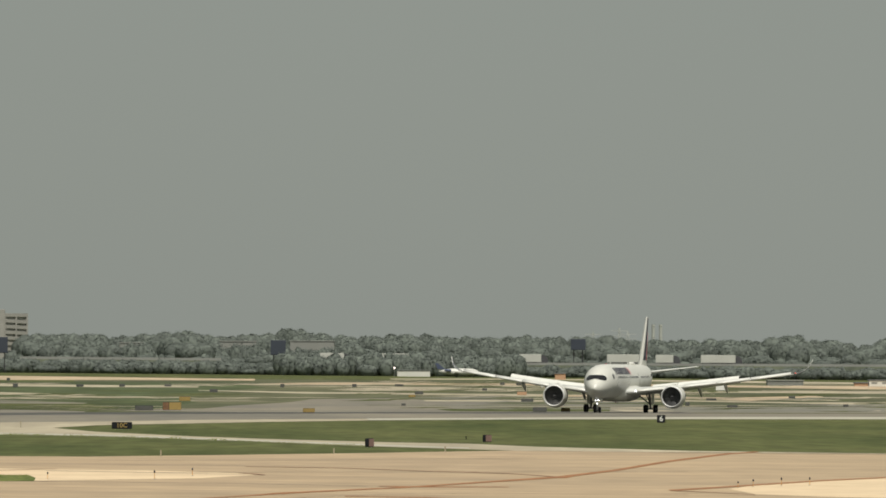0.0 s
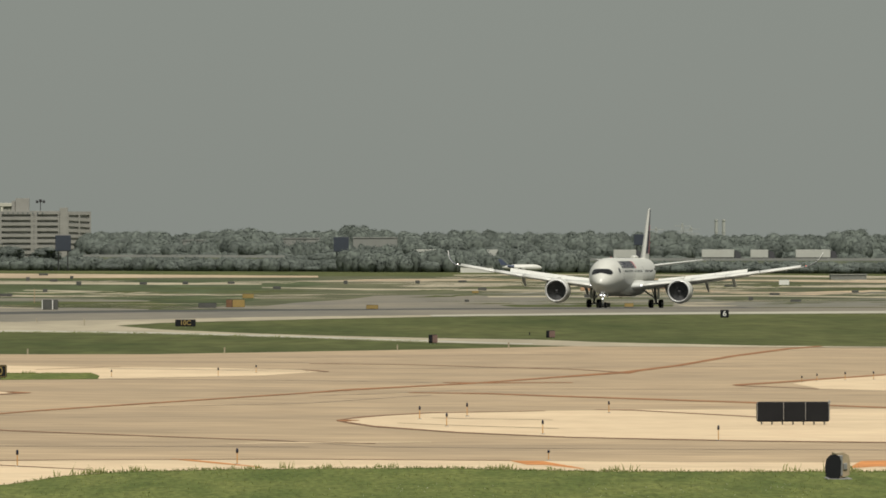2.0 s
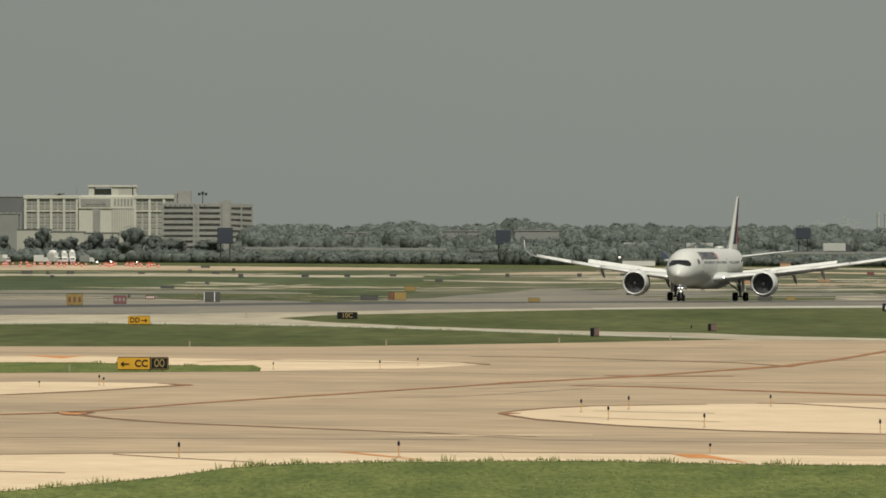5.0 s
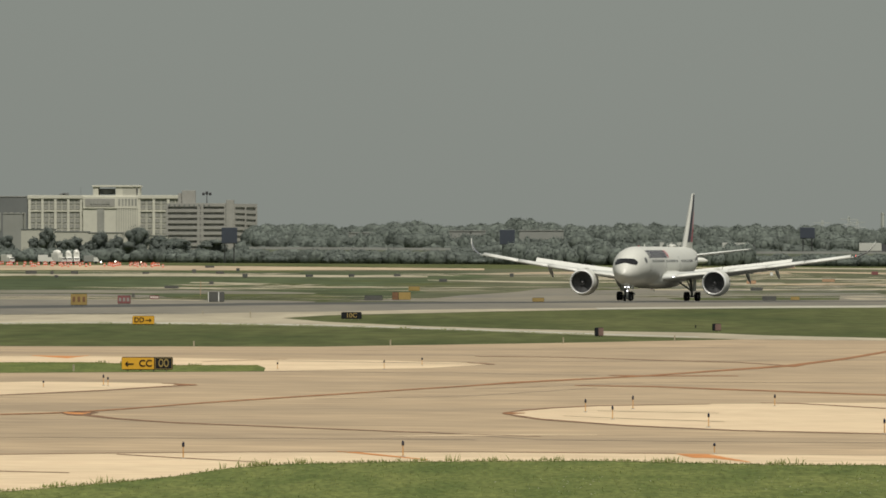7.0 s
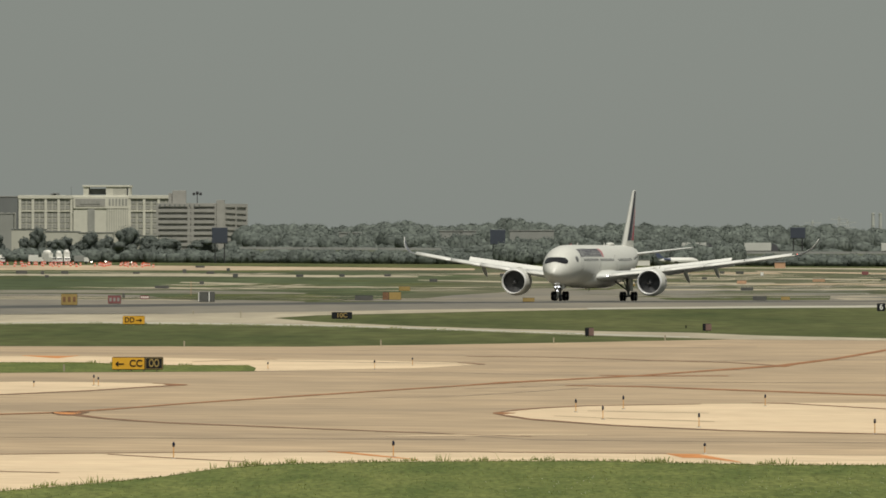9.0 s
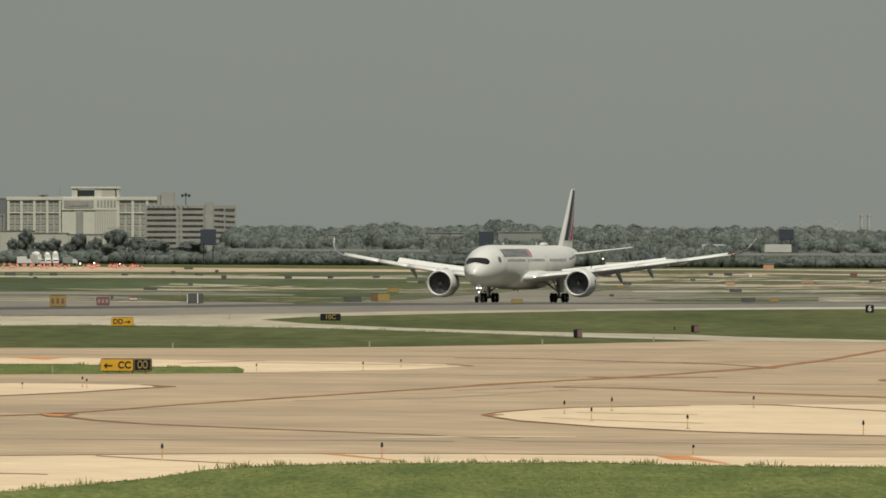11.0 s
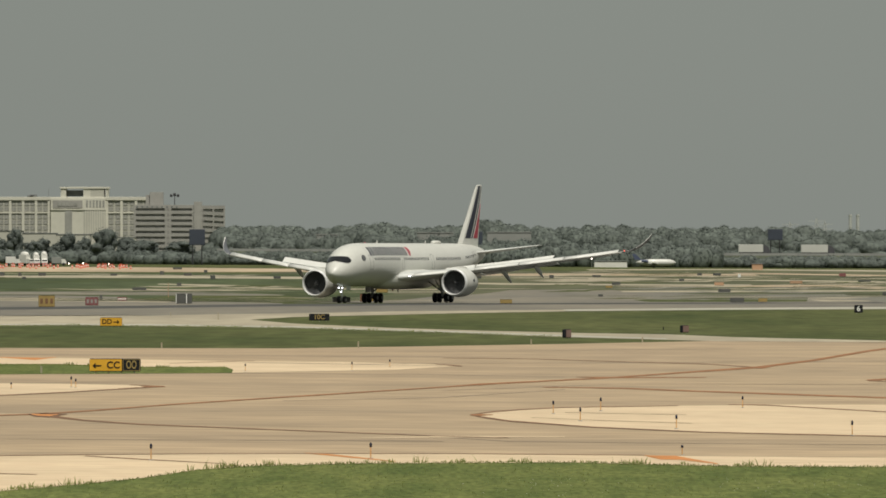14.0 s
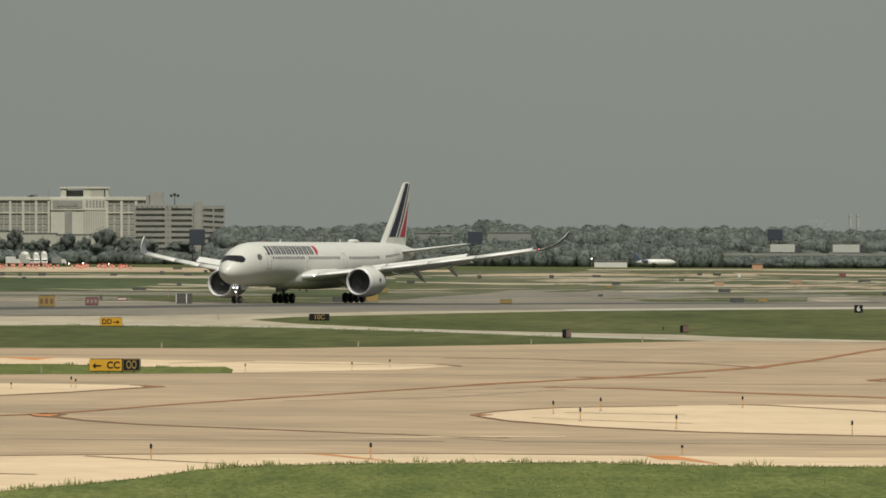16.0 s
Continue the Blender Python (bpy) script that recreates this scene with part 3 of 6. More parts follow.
streaks("far_streaks", 0.012, 0.07, 1900, 2950, 46, 26, 26, FARPAVE, 0.09, 32, "pale worn streaks across the far field", "pavement")
streaks("grass_streaks", -0.052, -0.005, 1850, 2500, 26, 24, 30, GRASS, 0.1, 33, "ragged green grass strips between far taxiways", "grass")
streaks("grass_streaks", 0.012, 0.07, 1850, 2950, 46, 22, 30, GRASS, 0.1, 34, "ragged green grass strips between far taxiways", "grass")
streaks("worn_streaks", 0.015, 0.07, 1650, 2400, 30, 30, 26, WORN, 0.11, 35, "dark worn streaks across the far field", "pavement")
streaks("far_streaks", -0.052, -0.012, 1330, 1560, 14, 12, 12, FARPAVE, 0.11, 36, "pale worn streaks beside the runway", "pavement")
streaks("far_streaks", -0.045, 0.02, 2080, 2260, 12, 40, 26, FARPAVE, 0.11, 37, "pale worn streaks across the far field", "pavement")
streaks("far_streaks", -0.045, 0.02, 2560, 2720, 10, 50, 34, FARPAVE, 0.11, 38, "pale worn streaks across the far field", "pavement")
streaks("far_streaks", -0.045, 0.005, 1560, 1680, 12, 26, 18, FARPAVE, 0.11, 39, "pale worn streaks beyond the runway", "pavement")
streaks("grass_streaks", -0.052, -0.01, 1350, 1800, 26, 20, 26, FAR_GRASS, 0.13, 40, "ragged green strips beyond the runway", "grass")
streaks("far_streaks", -0.052, -0.01, 1400, 1800, 14, 22, 14, FARPAVE, 0.15, 41, "pale worn streaks beyond the runway", "pavement")


# ---- the airliner ----
# its own space: nose tip at x = 0, forward is +x, +y is its left side, z = 0 at the wheels' foot
HULL = [  # station, height of the middle, half width, half height
    (0.0, 4.20, 0.06, 0.06), (-0.25, 4.22, 0.55, 0.52), (-0.8, 4.30, 1.02, 1.0), (-1.6, 4.45, 1.45, 1.48), (-2.6, 4.66, 1.84, 1.98),
    (-3.8, 4.90, 2.2, 2.42), (-5.2, 5.10, 2.5, 2.72), (-7.0, 5.27, 2.76, 2.92), (-9.0, 5.36, 2.91, 3.02), (-11.5, 5.40, 2.98, 3.04),
    (-20, 5.40, 2.98, 3.04), (-30, 5.40, 2.98, 3.04), (-44, 5.40, 2.98, 3.04), (-48, 5.5, 2.92, 2.95), (-52, 5.74, 2.68, 2.7),
    (-56, 6.12, 2.22, 2.28), (-60, 6.52, 1.6, 1.75), (-63.5, 6.84, 0.98, 1.15), (-66, 7.04, 0.5, 0.6), (-66.8, 7.1, 0.22, 0.28)]


def hull_at(x):
    xs = [-s[0] for s in HULL]
    return [float(np.interp(-x, xs, [s[k] for s in HULL])) for k in (1, 2, 3)]


def hull_point(x, a, proud=0.0):
    """A point of the hull's skin: a is the angle from the crown, towards the left side, in degrees."""
    zc, w, h = hull_at(x)
    return (x, (w + proud) * math.sin(radians(a)), zc + (h + proud) * math.cos(radians(a)))


def skin_patch(x0, x1, a0, a1, proud=0.03, n=2, m=4, shape=None):
    """A thin panel that follows the hull between two stations and two angles."""
    bm = bmesh.new()
    def grid(lift):
        rows = []
        for i in range(n + 1):
            u = i / n
            row = []
            for j in range(m + 1):
                v = j / m
                x, a = x0 + (x1 - x0) * u, a0 + (a1 - a0) * v
                if shape:
                    x, a = shape(u, v)
                row.append(bm.verts.new(hull_point(x, a, lift)))
            rows.append(row)
        return rows
    top = grid(proud)
    for i in range(n):
        for j in range(m):
            bm.faces.new((top[i][j], top[i + 1][j], top[i + 1][j + 1], top[i][j + 1]))
    low = grid(-0.01)
    rim = [(i, 0) for i in range(n)] + [(n, j) for j in range(m)] + [(i, m) for i in range(n, 0, -1)] + [(0, j) for j in range(m, 0, -1)]
    for a, b in zip(rim, rim[1:] + rim[:1]):
        bm.faces.new((top[a[0]][a[1]], low[a[0]][a[1]], low[b[0]][b[1]], top[b[0]][b[1]]))
    bmesh.ops.recalc_face_normals(bm, faces=bm.faces[:])
    return bm


def aerofoil(le, chord, thick, lift, side, y, nose_up=0.0, n=9):
    """A ring of points round a wing section; the chord runs aft from le."""
    pts = []
    us = [(1 - math.cos(math.pi * i / n)) / 2 for i in range(n + 1)]
    def half(u):
        return thick * (2.969 * math.sqrt(u) - 1.26 * u - 3.516 * u * u + 2.843 * u ** 3 - 1.036 * u ** 4) / 2
    for u in us:
        pts.append((le - chord * u, y * side, lift + half(u) * 1.1 * chord * 0.5 / 0.5 + nose_up * u * chord))
    for u in us[-2:0:-1]:
        pts.append((le - chord * u, y * side, lift - half(u) * 0.8 * chord + nose_up * u * chord))
    return pts


def wing_le(y):
    return -20.2 - (y - 2.6) * 0.725


def wing_te(y):
    return -34.2 - max(0, y - 10.5) * 0.40 - min(y, 10.5) * 0.03


def wing_z(y):
    return 3.55 + (y - 2.6) * 0.108 + 0.0011 * max(0, y - 8) ** 2


def build_wing(plane, side):
    rings = []
    for y in (1.5, 2.6, 5, 8, 10.5, 14, 18, 22, 25.5, 28, 29.6):
        le, te = wing_le(y), wing_te(y)
        rings.append(aerofoil(le, le - te, float(np.interp(y, (2, 9, 28), (0.115, 0.1, 0.085))), wing_z(y), side, y))
    wing = part("wing", loft(rings), WING_GREY, plane, "long swept light grey wing", smooth=True)
    # the tip sweeps back and curls upwards
    tip = [aerofoil(wing_le(29.6), wing_le(29.6) - wing_te(29.6), 0.085, wing_z(29.6), side, 29.6)]
    for y, dx, z, c in ((30.4, 0.9, 0.22, 2.3), (31.1, 2.0, 0.62, 2.0), (31.65, 3.1, 1.15, 1.7), (32.0, 4.2, 1.75, 1.35), (32.2, 5.1, 2.25, 0.9), (32.3, 5.7, 2.6, 0.4)):
        tip.append(aerofoil(wing_le(29.6) - dx, c, 0.1, wing_z(29.6) + z, side, y))
    winglet = part("winglet", loft(tip), WINGLET, wing, "dark grey upward-curled wing tip", smooth=True)
    edge = [Vector(ring[0]) for ring in tip]
    part("leading_edge", loft([[p + Vector((dx, side * dy, dz)) for dx, dy, dz in ((0.06, 0, 0), (-0.03, 0.06, 0.03), (-0.1, 0, 0.0), (-0.03, -0.06, -0.03))] for p in edge]), WHITE_SLAT, winglet, "white leading edge of the wing tip")
    # slats droop ahead of the leading edge
    for a, b in ((4.6, 9.2), (11.9, 17.2), (17.35, 22.6), (22.75, 29.2)):
        rs = []
        for y in np.linspace(a, b, 4):
            le = wing_le(y) + 0.32
            rs.append([(le + dx, y * side, wing_z(y) + dz) for dx, dz in ((0.1, -0.08), (0.1, 0.05), (-0.05, 0.2), (-0.45, 0.36), (-0.95, 0.46), (-0.9, 0.4), (-0.42, 0.25), (-0.2, 0.02))])
        part("slat", loft(rs), WHITE_SLAT, wing, "drooped white leading-edge slat", smooth=True)
    # flaps hang behind the trailing edge
    for a, b in ((3.3, 10.3), (10.5, 20.4)):
        rs = []
        for y in np.linspace(a, b, 3):
            te, z = wing_te(y) + 0.4, wing_z(y) - 0.05
            c = 3.2 if y < 11 else 2.5 - (y - 11) * 0.09
            rs.append([(te, y * side, z + 0.1), (te - 0.5 * c, y * side, z - 0.02 * c), (te - c, y * side, z - 0.16 * c), (te - 0.5 * c, y * side, z - 0.12 * c), (te - 0.1, y * side, z - 0.2)])
        part("flap", loft(rs), WING_GREY, wing, "lowered light grey flap")
    # lift dumpers stand up on the wing
    for a, b in ((5.6, 9.98), (10.0, 12.48), (12.5, 14.98), (15.0, 17.48), (17.5, 20.3)):
        rs = []
        for y in (a, b):
            x = wing_te(y) + (2.5 if y < 10 else 2.0)
            z = wing_z(y) + 0.28
            rs.append([(x, y * side, z), (x, y * side, z + 0.05), (x - 1.2, y * side, z + 0.72), (x - 1.22, y * side, z + 0.67)])
        part("spoiler", loft(rs), WHITE_SLAT, wing, "raised white spoiler panel")
    part("aileron", loft([[(wing_te(y) + 0.1, y * side, wing_z(y) + 0.06), (wing_te(y) - 0.8, y * side, wing_z(y) - 0.1), (wing_te(y) + 0.1, y * side, wing_z(y) - 0.08)] for y in (20.8, 27.4)]), WING_GREY, wing)
    # fairings of the flap tracks
    for y, s in ((6.9, 1.0), (13.6, 1.0), (18.0, 0.85)):
        te, z = wing_te(y), wing_z(y)
        rs = []
        for u, r in ((0, 0.05), (0.15, 0.3), (0.4, 0.42), (0.7, 0.34), (0.9, 0.16), (1.0, 0.04)):
            x = te + 2.2 - u * 5.0 * s
            drop = 0.4 + max(0, u - 0.25) * 2.3 * s
            rs.append([(x, y * side + 0.7 * r * math.cos(i * math.tau / 10), z - drop + r * math.sin(i * math.tau / 10)) for i in range(10)])
        part("flap_track_fairing", loft(rs), WING_GREY, wing, smooth=True)
    part("wing_light", rod((wing_le(4.3) + 0.45, 4.3 * side, wing_z(4.3) + 0.05), (wing_le(4.3) + 0.62, 4.3 * side, wing_z(4.3) + 0.05), 0.09), LAMP, wing, "lit landing light in the wing root")
    part("tip_light", rod((wing_le(29.6) - 0.5, 29.9 * side, wing_z(29.6) + 0.2), (wing_le(29.6) - 0.35, 29.9 * side, wing_z(29.6) + 0.2), 0.06), RED_LAMP if side > 0 else BARE, wing)
    return wing


def build_engine(plane, side):
    y, z, x = 10.4 * side, 2.86, -22.1
    def grown(prof):
        return [(a, r * 1.06) for a, r in prof]
    cowl = part("nacelle", turned(grown([(-0.3, 1.74), (-0.5, 1.82), (-1.2, 1.93), (-2.4, 1.98), (-3.8, 1.92), (-5.2, 1.72), (-6.4, 1.45), (-6.45, 1.38), (-5.4, 1.4)]), (x, y, z)), PAINT, plane, "white engine nacelle", smooth=True)
    part("inlet_lip", turned(grown([(-0.5, 1.825), (-0.16, 1.75), (-0.02, 1.68), (0.0, 1.65), (-0.06, 1.61), (-0.35, 1.55), (-0.5, 1.54)]), (x, y, z)), BARE, cowl, "polished metal inlet lip", smooth=True)
    part("inlet_liner", turned(grown([(-0.45, 1.545), (-1.3, 1.52)]), (x, y, z)), LINER, cowl, smooth=True)
    part("fan_disc", turned([(-1.22, 1.6), (-1.25, 0.45)], (x, y, z)), FAN, cowl, "dark disc behind the fan blades")
    for k in range(22):
        a = k * math.tau / 22
        rings = []
        for r, lead, trail in ((0.4, -1.1, -1.19), (1.56, -1.0, -1.17)):
            rings.append([(x + ax + dx, y + r * math.cos(a + da), z + r * math.sin(a + da)) for ax, da, dx in ((lead, 0, 0), (trail, 0.2, 0), (trail, 0.2, -0.02), (lead, 0, -0.02))])
        part("fan_blade", loft(rings), FAN, cowl)
    part("spinner", turned([(-0.6, 0.02), (-0.75, 0.16), (-1.0, 0.34), (-1.25, 0.45)], (x, y, z), n=20), FAN, cowl, smooth=True)
    part("exhaust", turned([(-5.6, 1.1), (-6.6, 0.95), (-7.6, 0.72), (-7.65, 0.5), (-7.0, 0.5), (-8.4, 0.06)], (x, y, z), n=24), EXHAUST, cowl, "dark metal exhaust nozzle and plug", smooth=True)
    part("cowl_badge", skin_disc(x - 2.9, y + side * 2.1, z + 0.25, side), NAVY, cowl, "small dark round emblem")
    rs = []
    for u in (0, 0.15, 0.4, 0.7, 1.0):
        px = x - 1.3 - u * 6.4
        zt = np.interp(u, (0, 0.15, 0.4, 1), (z + 1.97, z + 2.2, z + 2.25, z + 1.8))
        w = np.interp(u, (0, 0.15, 0.6, 1), (0.04, 0.28, 0.32, 0.08))
        rs.append([(px, y - w, z + 1.2), (px, y + w, z + 1.2), (px, y + w * 0.8, zt), (px, y - w * 0.8, zt)])
    part("pylon", loft(rs), PAINT, plane, "white engine pylon")


def skin_disc(x, y, z, side):
    bm = bmesh.new()
    bmesh.ops.create_cone(bm, cap_ends=True, segments=14, radius1=0.24, radius2=0.24, depth=0.06, matrix=Matrix.Translation((x, y, z)) @ pose(0, 0, 0, 90, 0, 0))
    return bm


WHEELS = []


def wheel_mesh(r, w):
    prof = [(-w * 0.5, r * 0.45), (-w * 0.5, r * 0.8), (-w * 0.42, r * 0.94), (-w * 0.2, r), (w * 0.2, r), (w * 0.42, r * 0.94), (w * 0.5, r * 0.8), (w * 0.5, r * 0.45)]
    n = 24
    rings = [[(rad * math.cos(i * math.tau / n), x, rad * math.sin(i * math.tau / n)) for i in range(n)] for x, rad in prof]
    return mesh_of("wheel", loft(rings), TYRE, True)


def hub_mesh(r, w):
    bm = bmesh.new()
    for s in (-1, 1):
        bmesh.ops.create_cone(bm, cap_ends=True, segments=16, radius1=r * 0.47, radius2=r * 0.4, depth=0.06, matrix=Matrix.Translation((0, s * w * 0.47, 0)) @ pose(0, 0, 0, -90 * s, 0, 0))
        for k in range(5):
            a = k * math.tau / 5
            add_box(bm, r * 0.3 * math.cos(a) - 0.04, r * 0.3 * math.cos(a) + 0.04, s * w * 0.5 - 0.02, s * w * 0.5 + 0.03, r * 0.3 * math.sin(a) - 0.04, r * 0.3 * math.sin(a) + 0.04)
    return mesh_of("hub", bm, HUB)


def build_gear(plane):
    nose = part("nose_gear", rod((-4.3, 0, 0.5), (-4.0, 0, 3.3), 0.13, 0.17), STRUT, plane, "grey nose gear leg")
    bm = rod((-4.3, -0.55, 0.53), (-4.3, 0.55, 0.53), 0.08)
    add_rod(bm, (-4.2, 0, 1.6), (-6.0, 0, 3.0), 0.08)
    add_rod(bm, (-3.9, 0, 1.2), (-3.95, 0, 1.95), 0.07)
    part("brace", bm, STRUT, nose)
    for s in (-1, 1):
        part("gear_door", box(-6.2, -4.4, s * 0.62 - 0.03, s * 0.62 + 0.03, 1.85, 2.75, 0.02), WING_GREY, nose, "open white gear door")
        part("taxi_light", rod((-3.85, s * 0.26, 2.2), (-3.7, s * 0.26, 2.2), 0.085), LAMP, nose, "lit landing light on the leg")
    part("taxi_light", rod((-3.95, 0.02, 1.62), (-3.8, 0.02, 1.62), 0.08), LAMP, nose, "lit taxi light on the leg")
    wm, hm = wheel_mesh(0.53, 0.4), hub_mesh(0.53, 0.4)
    for s in (-1, 1):
        w = part("wheel", wm, None, nose, "black nose wheel tyre")
        w.location = (-4.3, s * 0.42, 0.53)
        part("hub", hm, None, w)
        WHEELS.append((w, 0.53))
    wm, hm = wheel_mesh(0.7, 0.52), hub_mesh(0.7, 0.52)
    for side in (-1, 1):
        y = 5.3 * side
        leg = part("main_gear", rod((-32.5, y, 0.8), (-32.0, y * 0.97, 3.4), 0.2, 0.26), STRUT, plane, "grey main gear leg")
        bm = box(-33.75, -31.25, y - 0.16, y + 0.16, 0.58, 0.86, 0.05)
        add_rod(bm, (-33.5, y - 1.0, 0.7), (-33.5, y + 1.0, 0.7), 0.1)
        add_rod(bm, (-31.5, y - 1.0, 0.7), (-31.5, y + 1.0, 0.7), 0.1)
        part("bogie_beam", bm, DARK_METAL, leg)
        bm = rod((-32.3, y, 1.5), (-32.3, y * 0.55, 3.2), 0.13)
        add_rod(bm, (-32.4, y, 1.3), (-30.6, y * 0.9, 3.3), 0.1)
        part("brace", bm, STRUT, leg)
        part("gear_door", box(-33.6, -30.9, y + side * 0.4, y + side * 0.48, 1.5, 3.4, 0.03), PAINT, leg, "open white gear door")
        for dx in (-1.0, 1.0):
            for dy in (-0.85, 0.85):
                w = part("wheel", wm, None, leg, "black main wheel tyre")
                w.location = (-32.5 + dx, y + dy, 0.7)
                part("hub", hm, None, w)
                WHEELS.append((w, 0.7))


def build_airliner():
    plane = thing("airliner", pose(0, 1500, 0), "white twin-engined airliner rolling with spoilers and flaps out", "airplane")
    n = 40
    xs = sorted(set([s[0] for s in HULL] + [-0.1, -0.5, -1.2, -2.1, -3.2, -4.5, -6.0, -8.0] + list(range(-64, -11, 4))), reverse=True)
    rings = []
    for x in xs:
        zc, w, h = hull_at(x)
        rings.append([(x, w * math.sin(i * math.tau / n), zc + h * math.cos(i * math.tau / n)) for i in range(n)])
    hull = part("fuselage", loft(rings), PAINT, plane, "glossy white fuselage", smooth=True)
    # belly fairing
    rs = []
    for x, w, zb in ((-16.5, 1.0, 2.6), (-19, 2.5, 2.15), (-24, 3.3, 1.92), (-31, 3.45, 1.88), (-36, 3.1, 2.0), (-40, 1.9, 2.4), (-42, 0.8, 2.7)):
        ring = []
        for i in range(20):
            a = i * math.tau / 20
            c, s = math.cos(a), math.sin(a)
            ring.append((x, w * math.copysign(abs(c) ** 0.6, c), 3.75 + (3.75 - zb) * math.copysign(abs(s) ** 0.7, s) * (1 if s < 0 else 0.7)))
        rs.append(ring)
    part("belly_fairing", loft(rs), PAINT, plane, smooth=True)
    # dark mask round the flight deck windows, wrapping the nose
    bm = bmesh.new()
    cols = []
    for i in range(33):
        t = -1 + i / 16
        k = abs(t)
        q = math.sin(k * radians(88))
        z0 = 5.6 + 0.34 * (1 - q) ** 1.2 + 0.14 * max(0, (q - 0.86) / 0.14) ** 2
        z1 = 6.58 - 0.12 * q * q - 0.42 * max(0, (q - 0.62) / 0.38) ** 2
        col = []
        for j in range(7):
            z = z0 + (z1 - z0) * j / 6
            # the station where this height and sideways turn meet the skin
            turn = t * radians(88)
            lo, hi = 0.0, 12.0
            for _ in range(30):
                x = (lo + hi) / 2
                zc, w, h = hull_at(-x)
                q = (z - zc) / h
                inside = abs(q) < 1 and w * math.sqrt(1 - q * q) > (x * 0 + 0.02 + 1.72 * abs(math.sin(turn)))
                if inside:
                    hi = x
                else:
                    lo = x
            x = hi
            zc, w, h = hull_at(-x)
            q = max(-1, min(1, (z - zc) / h))
            yy = math.copysign(w * math.sqrt(1 - q * q), t) if k > 0.02 else 0.0
            nrm = Vector((0.5 * (1 - k), yy / (w * w), (z - zc) / (h * h)))
            nrm.normalize()
            col.append(bm.verts.new(Vector((-x + 0.03, yy, z)) + nrm * 0.045))
        cols.append(col)
    for a, b in zip(cols[:-1], cols[1:]):
        for j in range(6):
            bm.faces.new((a[j], b[j], b[j + 1], a[j + 1]))
    bmesh.ops.recalc_face_normals(bm, faces=bm.faces[:])
    bmesh.ops.solidify(bm, geom=bm.faces[:], thickness=0.05)
    part("windscreen_mask", bm, MASK, hull, "glossy black mask round the windscreen", smooth=True)
    # cabin windows, doors and the airline's mark
    for side in (1, -1):
        def panel(x0, x1, a0, a1, **k):
            return skin_patch(x0, x1, a0 * side, a1 * side, **k)
        x = -10.2
        while x > -57:
            if not (-22.6 < x < -20.8 or -36.5 < x < -33.2 or -50 < x < -48):
                part("cabin_window", panel(x, x - 0.26, 70.5, 78.0, proud=0.02, n=1, m=1), PORT, hull)
            x -= 0.62
        for dx, w in ((-8.4, 1.1), (-21.8, 0.9), (-34.6, 1.1), (-55.2, 1.0)):
            for a, b, c, d in ((dx, dx - 0.05, 62, 101), (dx - w, dx - w - 0.05, 62, 101), (dx, dx - w, 61, 62), (dx, dx - w, 101, 102)):
                part("door_seam", panel(a, b, c, d, proud=0.012, n=1, m=4), LINER, hull)
        # plain slanted bars stand for the airline's name
        x = -9.0
        for w in (2.2, 0.72, 1.9, 1.7, 1.95, 2.2, 1.95, 1.8, 1.7):
            x0, x1 = x, x - w + 0.35
            def slant(u, v, x0=x0, x1=x1):
                return (x0 + (x1 - x0) * u - 0.35 * (1 - v), side * (36 + 29 * v))
            for u0, u1 in (((0.0, 0.36), (0.58, 0.94)) if w > 1 else ((0.0, 1.0),)):
                def stroke(u, v, u0=u0, u1=u1, slant=slant):
                    return slant(u0 + (u1 - u0) * u, v)
                part("name_bar", skin_patch(0, 0, 0, 0, proud=0.025, n=1, m=5, shape=stroke), NAVY, hull, "dark navy bar of the airline's name")
            x -= w
        def swoosh(u, v):
            return (x - 0.3 - 1.1 * u * (0.35 + 0.65 * math.sin(math.pi * (0.2 + 0.75 * v))) - 0.35 * (1 - v), side * (35 + 31 * v))
        part("red_mark", skin_patch(0, 0, 0, 0, proud=0.025, n=2, m=6, shape=swoosh), RED, hull, "small red curved mark")
        def emblem(u, v):
            q = 2 * v - 1
            return (-6.5 - 0.55 * (2 * u - 1) * math.sqrt(1 - 0.92 * q * q), side * (67 + 9 * q))
        part("nose_emblem", skin_patch(0, 0, 0, 0, proud=0.025, n=2, m=8, shape=emblem), LINER, hull, "small dark round emblem")
    # fin and tailplane
    def fin_ring(z, le, te, t):
        return [(le, 0, z), (le - (le - te) * 0.12, t, z), (le - (le - te) * 0.4, t * 1.25, z), (te, 0.02, z), (te, -0.02, z), (le - (le - te) * 0.4, -t * 1.25, z), (le - (le - te) * 0.12, -t, z)]
    FIN = [(7.6, -53.9, -63.9, 0.42), (8.9, -55.2, -64.05, 0.38), (12.5, -58.9, -64.8, 0.28), (16.3, -62.6, -65.7, 0.16), (16.85, -63.2, -65.85, 0.1), (16.98, -64.2, -65.9, 0.04)]
    fin = part("tail_fin", loft([fin_ring(*f) for f in FIN]), PAINT, plane, "tall white tail fin with dark and red stripes", smooth=False)
    def fin_x(z, u):
        le = np.interp(z, [f[0] for f in FIN], [f[1] for f in FIN])
        te = np.interp(z, [f[0] for f in FIN], [f[2] for f in FIN])
        return le + (te - le) * u
    def fin_t(z, u):
        t = np.interp(z, [f[0] for f in FIN], [f[3] for f in FIN])
        return t * np.interp(u, (0, 0.12, 0.4, 1), (0, 1, 1.25, 0.06)) + 0.03
